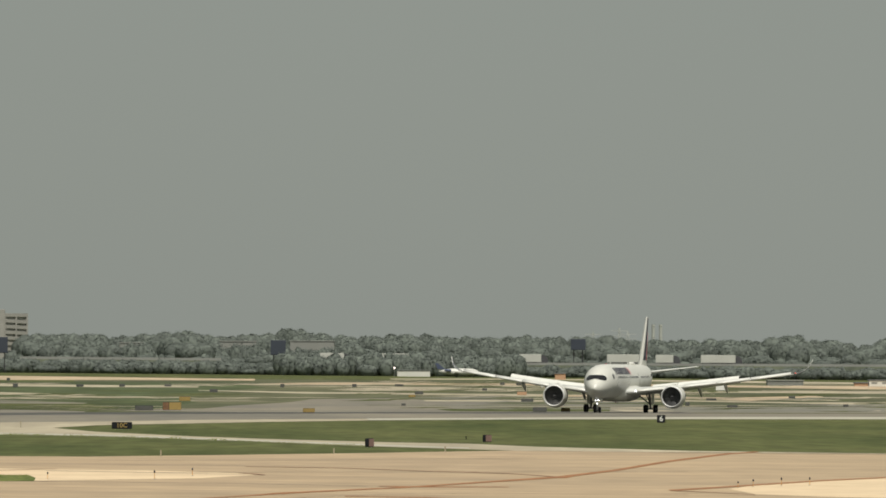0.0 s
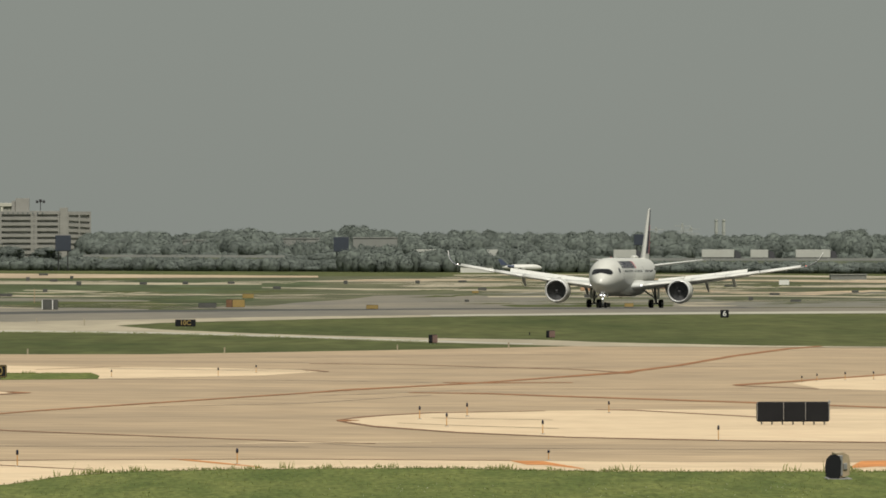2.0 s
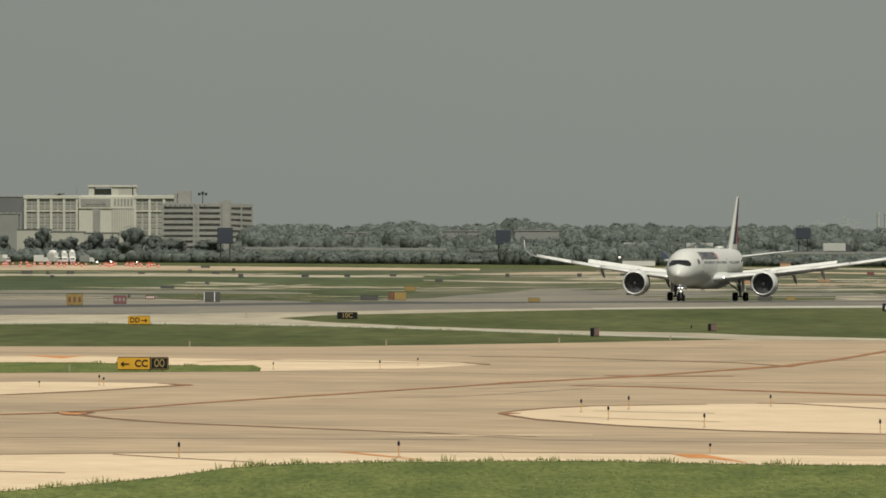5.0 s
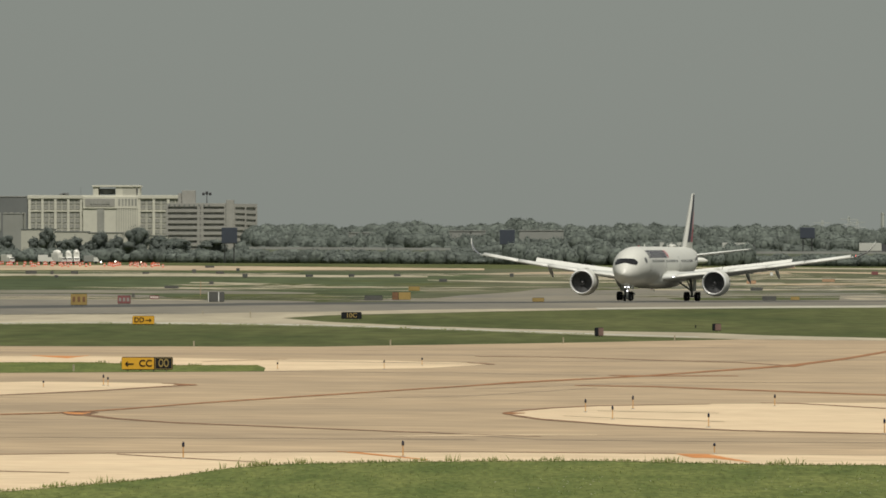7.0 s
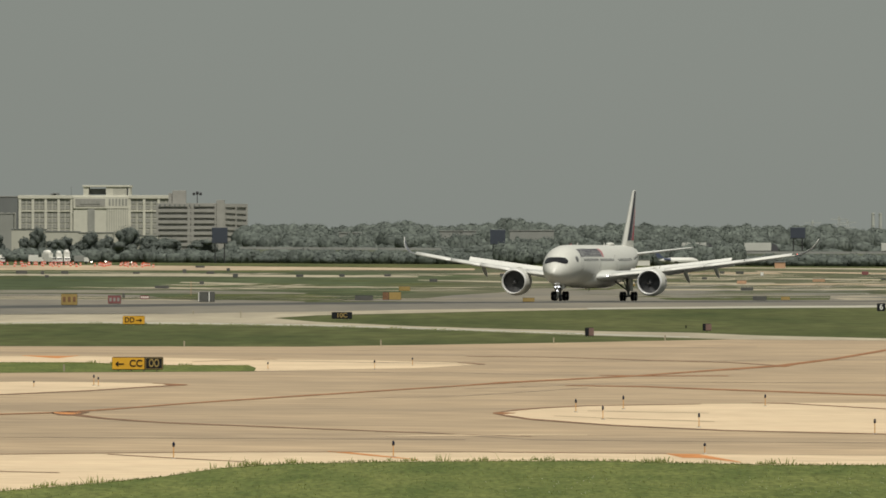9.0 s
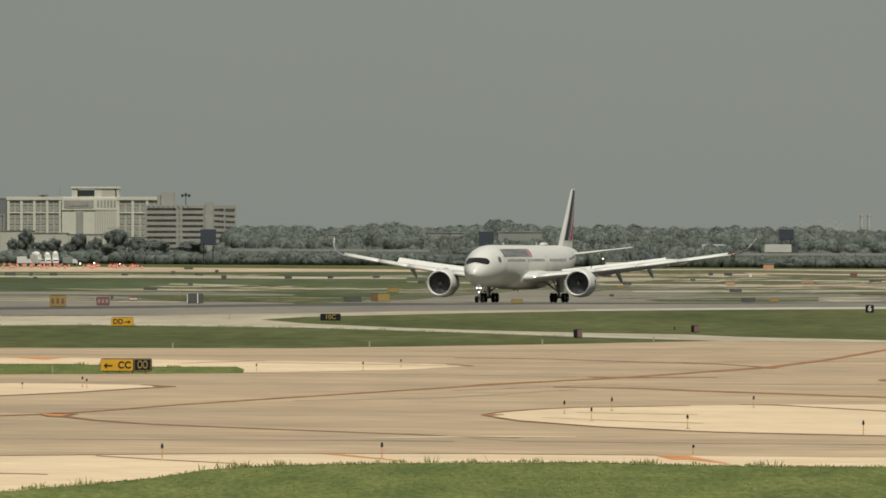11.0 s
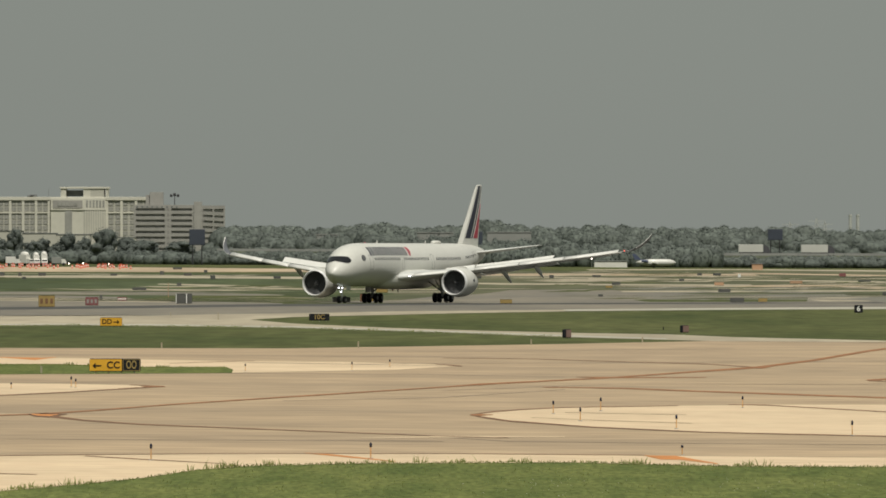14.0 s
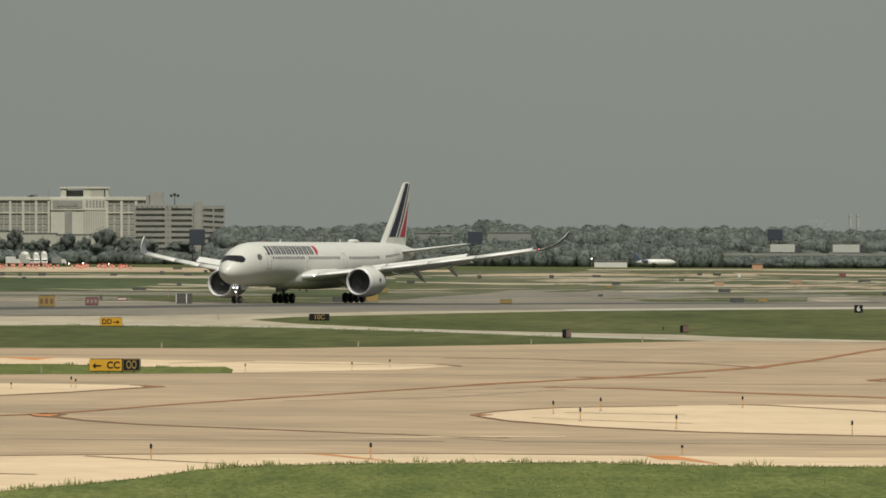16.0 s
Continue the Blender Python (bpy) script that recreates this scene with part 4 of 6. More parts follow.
    def stripe(z0, z1, ua, ub, va, vb, mat, label):
        """A slanted stripe on both faces of the fin: it runs from ua..ub at z0 to va..vb at z1."""
        for s in (1, -1):
            bm = bmesh.new()
            k = 8
            rows = []
            for i in range(k + 1):
                z = z0 + (z1 - z0) * i / k
                w = i / k
                a, b = ua + (va - ua) * w, ub + (vb - ub) * w
                rows.append([bm.verts.new((fin_x(z, q), s * fin_t(z, q), z)) for q in np.linspace(a, b, 5)])
            for p, q in zip(rows[:-1], rows[1:]):
                for j in range(4):
                    bm.faces.new((p[j], p[j + 1], q[j + 1], q[j]))
            bmesh.ops.recalc_face_normals(bm, faces=bm.faces[:])
            bmesh.ops.solidify(bm, geom=bm.faces[:], thickness=0.02)
            part("fin_stripe", bm, mat, fin, label)
    stripe(9.2, 16.8, 0.17, 0.43, 0.26, 0.66, NAVY, "broad navy stripe")
    stripe(9.2, 16.7, 0.5, 0.575, 0.79, 0.9, NAVY, "thin navy stripe")
    stripe(9.2, 14.2, 0.64, 0.93, 0.955, 0.985, RED, "red wedge stripe")
    for side in (1, -1):
        rings = [aerofoil(-57.6 - (y - 0.6) * 0.76, np.interp(y, (0.6, 9.3), (5.6, 2.0)), 0.1, 6.95 + (y - 0.6) * 0.135, side, y) for y in (0.6, 3.5, 6.5, 9.0)]
        rings.append(aerofoil(-64.3, 1.1, 0.06, 8.15, side, 9.35))
        part("tailplane", loft(rings), WING_GREY, plane, "light grey tailplane", smooth=True)
        build_wing(plane, side)
        build_engine(plane, side)
    build_gear(plane)
    # roof dome and aerials
    bm = loft([[(-45 + 1.6 * math.cos(i * math.tau / 20) * s, 0.62 * math.sin(i * math.tau / 20) * s, 8.4 + z) for i in range(20)] for s, z in ((1, 0), (0.95, 0.22), (0.8, 0.36), (0.45, 0.44), (0.1, 0.45))])
    part("satellite_dome", bm, PAINT, plane, "white satellite dome", smooth=True)
    for x in (-19.0, -40.0):
        part("aerial", loft([[(x, 0.03, 8.38), (x - 0.5, 0.03, 8.38), (x - 0.5, -0.03, 8.38), (x, -0.03, 8.38)], [(x - 0.25, 0.02, 8.85), (x - 0.5, 0.02, 8.85), (x - 0.5, -0.02, 8.85), (x - 0.25, -0.02, 8.85)]]), PAINT, plane)
    part("belly_aerial", loft([[(-28, 0.03, 1.95), (-28.5, 0.03, 1.95), (-28.5, -0.03, 1.95), (-28, -0.03, 1.95)], [(-28.2, 0.02, 1.5), (-28.5, 0.02, 1.5), (-28.5, -0.02, 1.5), (-28.2, -0.02, 1.5)]]), DARK_METAL, plane)
    part("hull_light", rod((-17.6, 2.75, 4.9), (-17.45, 2.8, 4.9), 0.1), LAMP, plane, "lit wing inspection light")
    part("beacon", rod((-14.0, 0, 8.38), (-14.0, 0, 8.62), 0.12, 0.06), RED, plane, "red beacon on the crown")
    part("beacon", rod((-26.0, 0, 1.95), (-26.0, 0, 1.7), 0.12, 0.06), RED, plane, "red beacon under the belly")
    return plane


AIRLINER = build_airliner()


# ---- the far side of the field: woods, highway, hotel and garage ----
def crown_into(verts, faces, cv, cf, c, r, n, rng, size, ragged=0.12):
    """A lumpy crown about c with radii r: a dense inside (cv, cf) and n leaf clumps, bent quads, that hug it."""
    c, r = np.array(c), np.array(r)
    bumps = rng.normal(0, 1, (9, 3))
    bumps /= np.linalg.norm(bumps, axis=1, keepdims=True)
    high = rng.uniform(0.06, 0.24, 9)

    def swell(d):
        return 0.86 + (np.clip(d @ bumps.T - 0.55, 0, 1) / 0.45 * high).max(axis=-1)

    nu, nv = 14, 9
    i = len(cv)
    u = np.linspace(0, math.tau, nu, endpoint=False)[None, :]
    v = np.linspace(0.12, math.pi - 0.12, nv)[:, None]
    d = np.stack([np.sin(v) * np.cos(u), np.sin(v) * np.sin(u), np.cos(v) * np.ones_like(u)], 2).reshape(-1, 3)
    cv.extend((c + d * r * (swell(d) * rng.uniform(0.95, 1.03, len(d)))[:, None]).tolist())
    for a in range(nv - 1):
        for b in range(nu):
            cf.append((i + a * nu + b, i + a * nu + (b + 1) % nu, i + (a + 1) * nu + (b + 1) % nu, i + (a + 1) * nu + b))
    cf.append(tuple(i + b for b in range(nu)))
    d = rng.normal(0, 1, (n, 3))
    d[:, 2] = np.abs(d[:, 2]) * np.where(rng.random(n) < 0.75, 1, -1)
    d[:, 1] = -np.abs(d[:, 1]) * np.where(rng.random(n) < 0.75, 1, -1)
    d /= np.linalg.norm(d, axis=1, keepdims=True)
    p = c + d * r * (swell(d) * (rng.uniform(0.99, 1.025, n) + ragged * rng.random(n) ** 6))[:, None]
    out = d / r * r.mean() + rng.normal(0, 0.16, (n, 3))
    out /= np.linalg.norm(out, axis=1, keepdims=True)
    a = np.cross(out, rng.normal(0, 1, (n, 3)))
    a /= np.linalg.norm(a, axis=1, keepdims=True)
    b = np.cross(out, a)
    k = size * rng.uniform(0.5, 1.3, (n, 1))
    bend = -out * k * 0.12
    i = len(verts)
    verts.extend(np.stack([p - a * k, p + b * k * 0.8 + bend, p + a * k, p - b * k * 0.8 + bend], 1).reshape(-1, 3).tolist())
    faces.extend((np.arange(n * 4).reshape(-1, 4) + i).tolist())


def trunk_into(verts, faces, x, y, z, h, r):
    n = 6
    i = len(verts)
    for zz, rr in ((z - 0.3, r), (z + h * 0.5, r * 0.7), (z + h, r * 0.25)):
        for k in range(n):
            verts.append((x + rr * math.cos(k * math.tau / n), y + rr * math.sin(k * math.tau / n), zz))
    for lv in range(2):
        for k in range(n):
            faces.append((i + lv * n + k, i + lv * n + (k + 1) % n, i + (lv + 1) * n + (k + 1) % n, i + (lv + 1) * n + k))


# the wood's skyline: bearing in thousandths, height of the tree tops above the eye in thousandths
SKYLINE = [(-53.18, 1.94), (-49.65, 1.94), (-46.12, 1.76), (-34.35, 1.94), (-23.18, 3.29), (-22.76, 3.53), (-19.65, 3.41), (-16.71, 3.47), (-13.18, 3.29), (-9.65, 3.53), (-7.29, 3.59), (-6.41, 4.00), (-5.24, 3.59), (-3.76, 3.35), (-0.24, 3.41), (2.12, 3.53), (3.00, 3.88), (5.65, 3.94), (6.82, 3.76), (8.59, 3.47), (12.71, 3.29), (16.24, 3.53), (19.76, 3.41), (22.71, 3.12), (25.06, 3.29), (29.76, 3.29), (33.29, 3.18), (37.41, 3.41), (40.35, 3.06), (46.12, 2.94), (48.00, 3.18), (53.29, 2.88), (56.00, 3.35), (58.59, 3.47), (60.00, 2.88), (62.12, 3.12), (64.47, 2.53), (66.59, 3.12), (71.53, 2.94)]


def woods():
    rng = np.random.default_rng(7)
    bx, bz = [s[0] for s in SKYLINE], [s[1] for s in SKYLINE]
    verts, faces, tv, tf, cv, cf = [], [], [], [], [], []
    for row, (y0, gap, low) in enumerate(((4150, 5.0, 0.0), (3950, 5.5, 0.0), (3800, 6.5, 0.12), (3660, 7.5, 0.34))):
        x = -0.053 * y0
        while x < 0.071 * y0:
            y = y0 + rng.uniform(-50, 50)
            xx = x + rng.uniform(-2, 2)
            if row < 2 and -0.054 * y < xx < -0.0235 * y:
                x += gap
                continue
            g = ground(xx, y)
            top = 6.5 + float(np.interp(xx / y * 1000, bx, bz)) / 1000 * y + rng.uniform(-0.6, 0.4)
            h = (top - g) * (1 - low * rng.uniform(0.5, 1.5))
            if row == 2 and xx < -0.0235 * y:
                h *= 0.45
            if row == 3 and xx < -0.0235 * y:
                h *= 0.6
            if row == 3 and any(a < xx / y < b for a, b in ((-0.0136, -0.0104), (-0.003, 0.0015), (0.0042, 0.0096))):
                h *= 0.6
            w = rng.uniform(3.6, 5.8)
            trunk_into(tv, tf, xx, y, g, h * 0.75, 0.3)
            crown_into(verts, faces, cv, cf, (xx, y, g + h * 0.62), (w * 1.15, w, h * 0.38), 560, rng, 0.36)
            crown_into(verts, faces, cv, cf, (xx + rng.uniform(-3, 3), y - 2.5, g + h * 0.3), (w * 1.3, w * 0.8, h * 0.34), 500, rng, 0.36)
            x += gap * rng.uniform(0.7, 1.3)
    wood = tagged(new("far_woods", mesh_from("far_woods", verts, faces, LEAF)), "haze-greyed green belt of broadleaf woods", "woods", kind="stuff")
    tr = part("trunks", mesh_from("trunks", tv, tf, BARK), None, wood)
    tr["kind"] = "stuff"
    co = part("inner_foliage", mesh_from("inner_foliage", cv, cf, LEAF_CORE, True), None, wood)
    co["kind"] = "stuff"


def tree(x, y, w, h, seed):
    rng = np.random.default_rng(seed)
    g = ground(x, y)
    t = thing("tree", pose(x, y, g), "dark green broadleaf tree standing before pale buildings", "tree", "trees by the hotel")
    v, f = [], []
    trunk_into(v, f, 0, 0, 0, h * 0.7, 0.35)
    for k in range(4):
        a = k * 1.6 + rng.uniform(0, 1)
        i = len(v)
        for dx, dz, r in ((0, h * 0.3, 0.16), (w * 0.3, h * 0.55, 0.06)):
            for q in range(5):
                v.append((math.cos(a) * dx + r * math.cos(q * 1.257), math.sin(a) * dx + r * math.sin(q * 1.257), dz))
        for q in range(5):
            f.append((i + q, i + (q + 1) % 5, i + 5 + (q + 1) % 5, i + 5 + q))
    part("trunk", mesh_from("trunk", v, f, BARK), None, t)
    v, f = [], []
    cv, cf = [], []
    crown_into(v, f, cv, cf, (0, 0, h * 0.58), (w * 0.3, w * 0.3, h * 0.36), 500, rng, 0.4, 0.4)
    for k in range(11):
        q = k * 2.4 + rng.uniform(0, 0.8)
        z = h * (0.2 + 0.62 * (k + rng.random()) / 11)
        reach = w * (0.36 - 0.24 * abs(z / h - 0.42)) * rng.uniform(0.7, 1.1)
        crown_into(v, f, cv, cf, (math.cos(q) * reach, math.sin(q) * reach - 0.6, z), (w * rng.uniform(0.13, 0.23), w * 0.18, h * rng.uniform(0.1, 0.17)), 230, rng, 0.36, 0.5)
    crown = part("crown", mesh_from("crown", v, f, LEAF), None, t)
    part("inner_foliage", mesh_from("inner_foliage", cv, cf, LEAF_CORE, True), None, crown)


def shrubs(name, x0, x1, y, z0, h, seed, n):
    rng = np.random.default_rng(seed)
    v, f, cv, cf = [], [], [], []
    for _ in range(n):
        x = rng.uniform(x0, x1)
        yy = y + rng.uniform(-8, 8)
        hh = h * rng.uniform(0.35, 0.75)
        crown_into(v, f, cv, cf, (x, yy, z0 - 0.0057 * (x - (x0 + x1) / 2) + hh * 0.6), (rng.uniform(1.8, 4.2), 2, hh * 0.75), 170, rng, 0.38, 0.3)
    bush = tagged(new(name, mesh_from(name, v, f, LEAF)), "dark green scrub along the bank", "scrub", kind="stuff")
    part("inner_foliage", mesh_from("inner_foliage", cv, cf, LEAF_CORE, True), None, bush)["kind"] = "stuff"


def bank(x0, x1, y, top0, top1, label):
    """A long earth bank with a road on top and a parapet."""
    verts, faces = [], []
    xs = np.linspace(x0, x1, 12)
    for x in xs:
        g, t = ground(x, y), top0 + (top1 - top0) * (x - x0) / (x1 - x0)
        verts += [(x, y - 14, g - 0.3), (x, y - 5, t), (x, y + 12, t), (x, y + 20, g - 0.3)]
    for i in range(len(xs) - 1):
        for j in range(3):
            a = i * 4 + j
            faces.append((a, a + 4, a + 5, a + 1))
    b = tagged(new("highway_bank", mesh_from("highway_bank", verts, faces, LEAFY_BANK)), label, "bank", kind="structure")
    verts, faces = [], []
    for x in xs:
        t = top0 + (top1 - top0) * (x - x0) / (x1 - x0)
        verts += [(x, y - 5.2, t - 0.2), (x, y - 5.2, t + 0.75), (x, y - 4.9, t + 0.75), (x, y - 4.9, t - 0.2)]
    for i in range(len(xs) - 1):
        for j in range(3):
            a = i * 4 + j
            faces.append((a, a + 4, a + 5, a + 1))
    part("parapet", mesh_from("parapet", verts, faces, PALE_WALL), None, b, "low concrete parapet")


LEAFY_BANK = material("weedy_bank", (0.058, 0.066, 0.042), 0.95, vary=0.3, scale=0.05, second=(0.038, 0.046, 0.032), fine=0.5)


def hotel(x0, x1, y, top, tower0, tower1, crown0, crown1, crown_top, base):
    h = thing("hotel", pose(0, y, 0), "cream multi-storey hotel with ribbed window fronts and a roof crown", "hotel")
    g = base
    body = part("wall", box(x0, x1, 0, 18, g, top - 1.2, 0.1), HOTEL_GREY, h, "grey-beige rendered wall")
    part("roof_fascia", box(x0 - 0.4, x1 + 0.4, -0.9, 18.4, top - 1.6, top, 0.1), HOTEL_WALL, h, "cream roof band")
    mid = part("centre_front", box(tower0, tower1, -2.2, 17, g, top - 0.6, 0.1), HOTEL_WALL, h, "plain cream centre front")
    w = tower1 - tower0
    # shade on the right of the cream front, given as a darker colour
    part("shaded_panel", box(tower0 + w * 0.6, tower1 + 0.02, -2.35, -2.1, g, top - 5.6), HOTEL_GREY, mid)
    part("tall_window", box(tower0 + w * 0.26, tower0 + w * 0.39, -2.45, -2.1, g + 4, top - 6.5), GLASS, mid, "tall dim stairwell window")
    part("cornice", box(tower0, tower1, -2.6, -2.1, top - 6.2, top - 5.6), HOTEL_WALL, mid)
    part("name_panel", box(tower0 + w * 0.04, tower0 + w * 0.58, -2.5, -2.1, top - 5.2, top - 1.6), GARAGE_WALL, mid)
    for k in range(5):
        bx = tower0 + w * (0.13 + 0.075 * k)
        part("name_bar", box(bx, bx + w * 0.055, -2.7, -2.45, top - 4.2, top - 2.5), GLASS, mid, "plain grey bar of the hotel's name")
    for k in range(9):
        part("fin", box(tower0 + w * (0.63 + 0.042 * k), tower0 + w * (0.645 + 0.042 * k), -2.55, -2.3, g, top - 5.8), HOTEL_WALL, mid, "thin cream fin on the shaded panel")
        if k < 6:
            part("upper_pane", box(tower0 + w * (0.645 + 0.06 * k), tower0 + w * (0.68 + 0.06 * k), -2.3, -2.15, top - 5.0, top - 1.6), GLASS, mid)
    crown = part("crown", box(crown0, crown1, -1.2, 15, crown_top - 0.9, crown_top, 0.1), HOTEL_WALL, h, "cream roof canopy")
    cw = crown1 - crown0
    for u0, u1, mt in ((0.02, 0.13, HOTEL_WALL), (0.48, 0.62, HOTEL_WALL), (0.62, 0.9, HOTEL_GREY), (0.93, 0.98, HOTEL_WALL)):
        part("crown_pier", box(crown0 + cw * u0, crown0 + cw * u1, -0.8, 14, top - 0.2, crown_top - 0.9), mt, crown)
    part("crown_screen", box(crown0 + cw * 0.14, crown0 + cw * 0.47, 2, 2.3, top + 0.3, crown_top - 1.6), DARK_WALL, crown, "dark louvred roof screen")
    rows = [top - 3.1 - 2.6 * k for k in range(2)] + [top - 9.3 - 2.6 * k for k in range(6)]
    pane = mesh_of("pane", box(-1.12, 1.12, -0.1, 0.1, -0.9, 0.9), GLASS)
    bar = mesh_of("bar", box(-0.05, 0.05, -0.16, -0.08, -0.9, 0.9), HOTEL_GREY)
    for a, b, n in ((x0 + 0.6, tower0 - 0.9, 8), (tower1 + 0.6, x1 - 0.4, 6)):
        step = (b - a) / n
        for k in range(n + 1):
            half, front = (0.62, -0.7) if k % 2 == 0 else (0.3, -0.3)
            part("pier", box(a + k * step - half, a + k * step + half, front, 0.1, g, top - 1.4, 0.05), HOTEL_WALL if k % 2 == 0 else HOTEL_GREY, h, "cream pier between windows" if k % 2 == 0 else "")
        part("ledge", box(a, b, -0.62, 0.1, top - 7.7, top - 7.0), HOTEL_WALL, h, "cream ledge")
        for k in range(n):
            for z in rows:
                p = part("window", pane, None, h)
                p.location = (a + (k + 0.5) * step, -0.12, z)
                part("glazing_bar", bar, None, p)
    for x, z in ((x0 + 16, 0.9), (x0 + 17.2, 1.2)):
        part("roof_plant", box(x - 1.6, x + 1.6, 5, 8, top - 0.1, top + z, 0.2), DARK_WALL, h)
    part("roof_mast", rod((tower0 - 1.2, 4, top - 0.2), (tower0 - 1.2, 4, top + 4.2), 0.12, 0.06), DARK_WALL, h)


def garage(x0, x1, xt, xr, y, top, tower_top, right_top, base, lift0, lift1, lift_top):
    g = thing("parking_garage", pose(0, y, 0), "grey concrete parking garage with dark open decks", "garage")
    part("core", box(x0 + 0.6, x1, 1.2, 30, base, top - 1.2), DARK_GAP, g, "haze-paled inside of the decks")
    n = int((top - base) / 2.53)
    step = 2.53
    for k in range(n + 1):
        z = top - k * step
        part("deck_front", box(x0, x1, 0, 1.4, z - step * 0.58, z, 0.04), GARAGE_WALL, g, "concrete deck parapet")
    for k in range(2):
        x = x0 + (x1 - x0) * (0.545 + 0.06 * k)
        part("column", box(x - 0.8, x + 0.5, -0.12, 1.5, base, top + 0.05), GARAGE_WALL, g)
    for x in (x0 + 0.4, x1 - 0.4):
        part("column", box(x - 0.5, x + 0.5, -0.12, 1.5, base, top + 0.05), GARAGE_WALL, g)
    part("stair_tower", box(x1, xt, -0.8, 7, base, tower_top, 0.05), GARAGE_WALL, g, "tall plain stair tower")
    part("lift_tower", box(lift0, lift1, 8, 16, top - 3, lift_top, 0.05), GARAGE_WALL, g)
    part("roof_plant", box(lift0 - 1.8, lift0 - 0.2, 9, 14, top - 2, lift_top - 1.2, 0.05), GARAGE_WALL, g)
    for k in range(9):
        x = x0 + 1.6 + k * 2.2
        part("parapet_post", box(x - 0.35, x + 0.35, -0.14, 0.3, top - 1.5, top - 0.5), DARK_WALL, g)
    # the far wing recedes
    m = Matrix.Translation((xt, 1.0, 0)) @ pose(0, 0, 0, 0, 0, 48)
    length = (xr - xt) / math.cos(radians(48))
    part("wing_core", box(0, length - 0.4, 0.8, 8, base, right_top - 1.2, 0, m), DARK_GAP, g)
    for k in range(n + 1):
        z = right_top - k * step
        b = bmesh.new()
        add_box(b, 0, length, 0, 1.0, z - step * 0.6, z, 0, m)
        for v in b.verts:
            v.co.z -= (v.co.x - xt) / (xr - xt) * 0.55 * (1 if k else 0)
        part("deck_front", b, GARAGE_WALL, g, "concrete deck parapet")
    for u in (0.02, 0.5, 0.97):
        part("column", box(length * u - 0.4, length * u + 0.4, -0.1, 1.1, base, right_top, 0, m), GARAGE_WALL, g)
    mast = part("light_mast", rod((lift1 + 5.2, 6, top - 1), (lift1 + 5.2, 6, lift_top - 0.6), 0.2, 0.14), DARK_METAL, g, "tall floodlight mast")
    for s in (-1, 0, 1):
        part("floodlight", box(lift1 + 5.2 + s * 1.5 - 0.6, lift1 + 5.2 + s * 1.5 + 0.6, 5.6, 6.4, lift_top - 1.9 - 0.3 * abs(s), lift_top - 0.4 - 0.5 * abs(s), 0.3), DARK_METAL, mast)


def block(name, x0, x1, y, depth, z0, z1, mat, label, category, windows=0):
    b = thing(name, pose((x0 + x1) / 2, y, z0), label, category)
    w = (x1 - x0) / 2
    wall = part("wall", box(-w, w, 0, depth, -1.5, z1 - z0, 0.08), mat, b)
    part("roof", box(-w - 0.2, w + 0.2, -0.2, depth + 0.2, z1 - z0, z1 - z0 + 0.35, 0.05), {DARK_WALL: GARAGE_WALL, PALE_WALL: PALE_WALL}.get(mat, DARK_WALL), b)
    for k in range(windows):
        x = -w + (k + 0.5) * 2 * w / windows
        part("window", box(x - w / windows * 0.55, x + w / windows * 0.55, -0.06, 0.1, (z1 - z0) * 0.45, (z1 - z0) * 0.75), GLASS, wall)
    return b


def billboard(x, y, z, w, h):
    g = ground(x, y)
    b = thing("billboard", pose(x, y, g), "dark blue square billboard back on steel posts", "billboard", "billboards by the highway")
    part("panel", box(-w / 2, w / 2, 0, 0.5, z - g - h / 2, z - g + h / 2, 0.08), BILLBOARD, b)
    part("frame", box(-w / 2 - 0.12, w / 2 + 0.12, 0.45, 0.8, z - g - h / 2 - 0.12, z - g - h / 2 + 0.15), DARK_METAL, b)
    for s in (-0.3, 0.3):
        part("post", rod((s * w, 0.7, -0.2), (s * w, 0.7, z - g), 0.25, 0.2), DARK_METAL, b)


def truck(x, y, z, length):
    t = thing("semi_truck", pose(x, y, z), "white box trailer truck driving along the highway", "truck", "trucks on the highway")
    part("trailer", box(-length / 2, length / 2 - 2.6, -1.25, 1.25, 1.05, 3.9, 0.06), TRAILER, t, "plain white box trailer")
    part("cab", loft([[(length / 2 - 2.4 + dx, yy, zz) for dx, yy, zz in ((0, s * 1.15, 0.7), (2.3, s * 1.1, 0.7), (2.3, s * 1.1, 1.8), (1.7, s * 1.05, 3.0), (0.6, s * 1.05, 3.6), (0, s * 1.1, 3.6))] for s in (-1, 1)]), TRUCK_DARK, t)
    part("chassis", box(-length / 2 + 0.3, length / 2 - 0.5, -0.9, 0.9, 0.7, 1.0), TRUCK_DARK, t)
    wm = SMALL_WHEEL
    for x_ in (-length / 2 + 1.2, -length / 2 + 2.4, length / 2 - 3.4, length / 2 - 0.9):
        for s in (-1, 1):
            w = part("wheel", wm, None, t)
            w.location = (x_, s * 1.05, 0.5)
    return t


SMALL_WHEEL = wheel_mesh(0.5, 0.3)


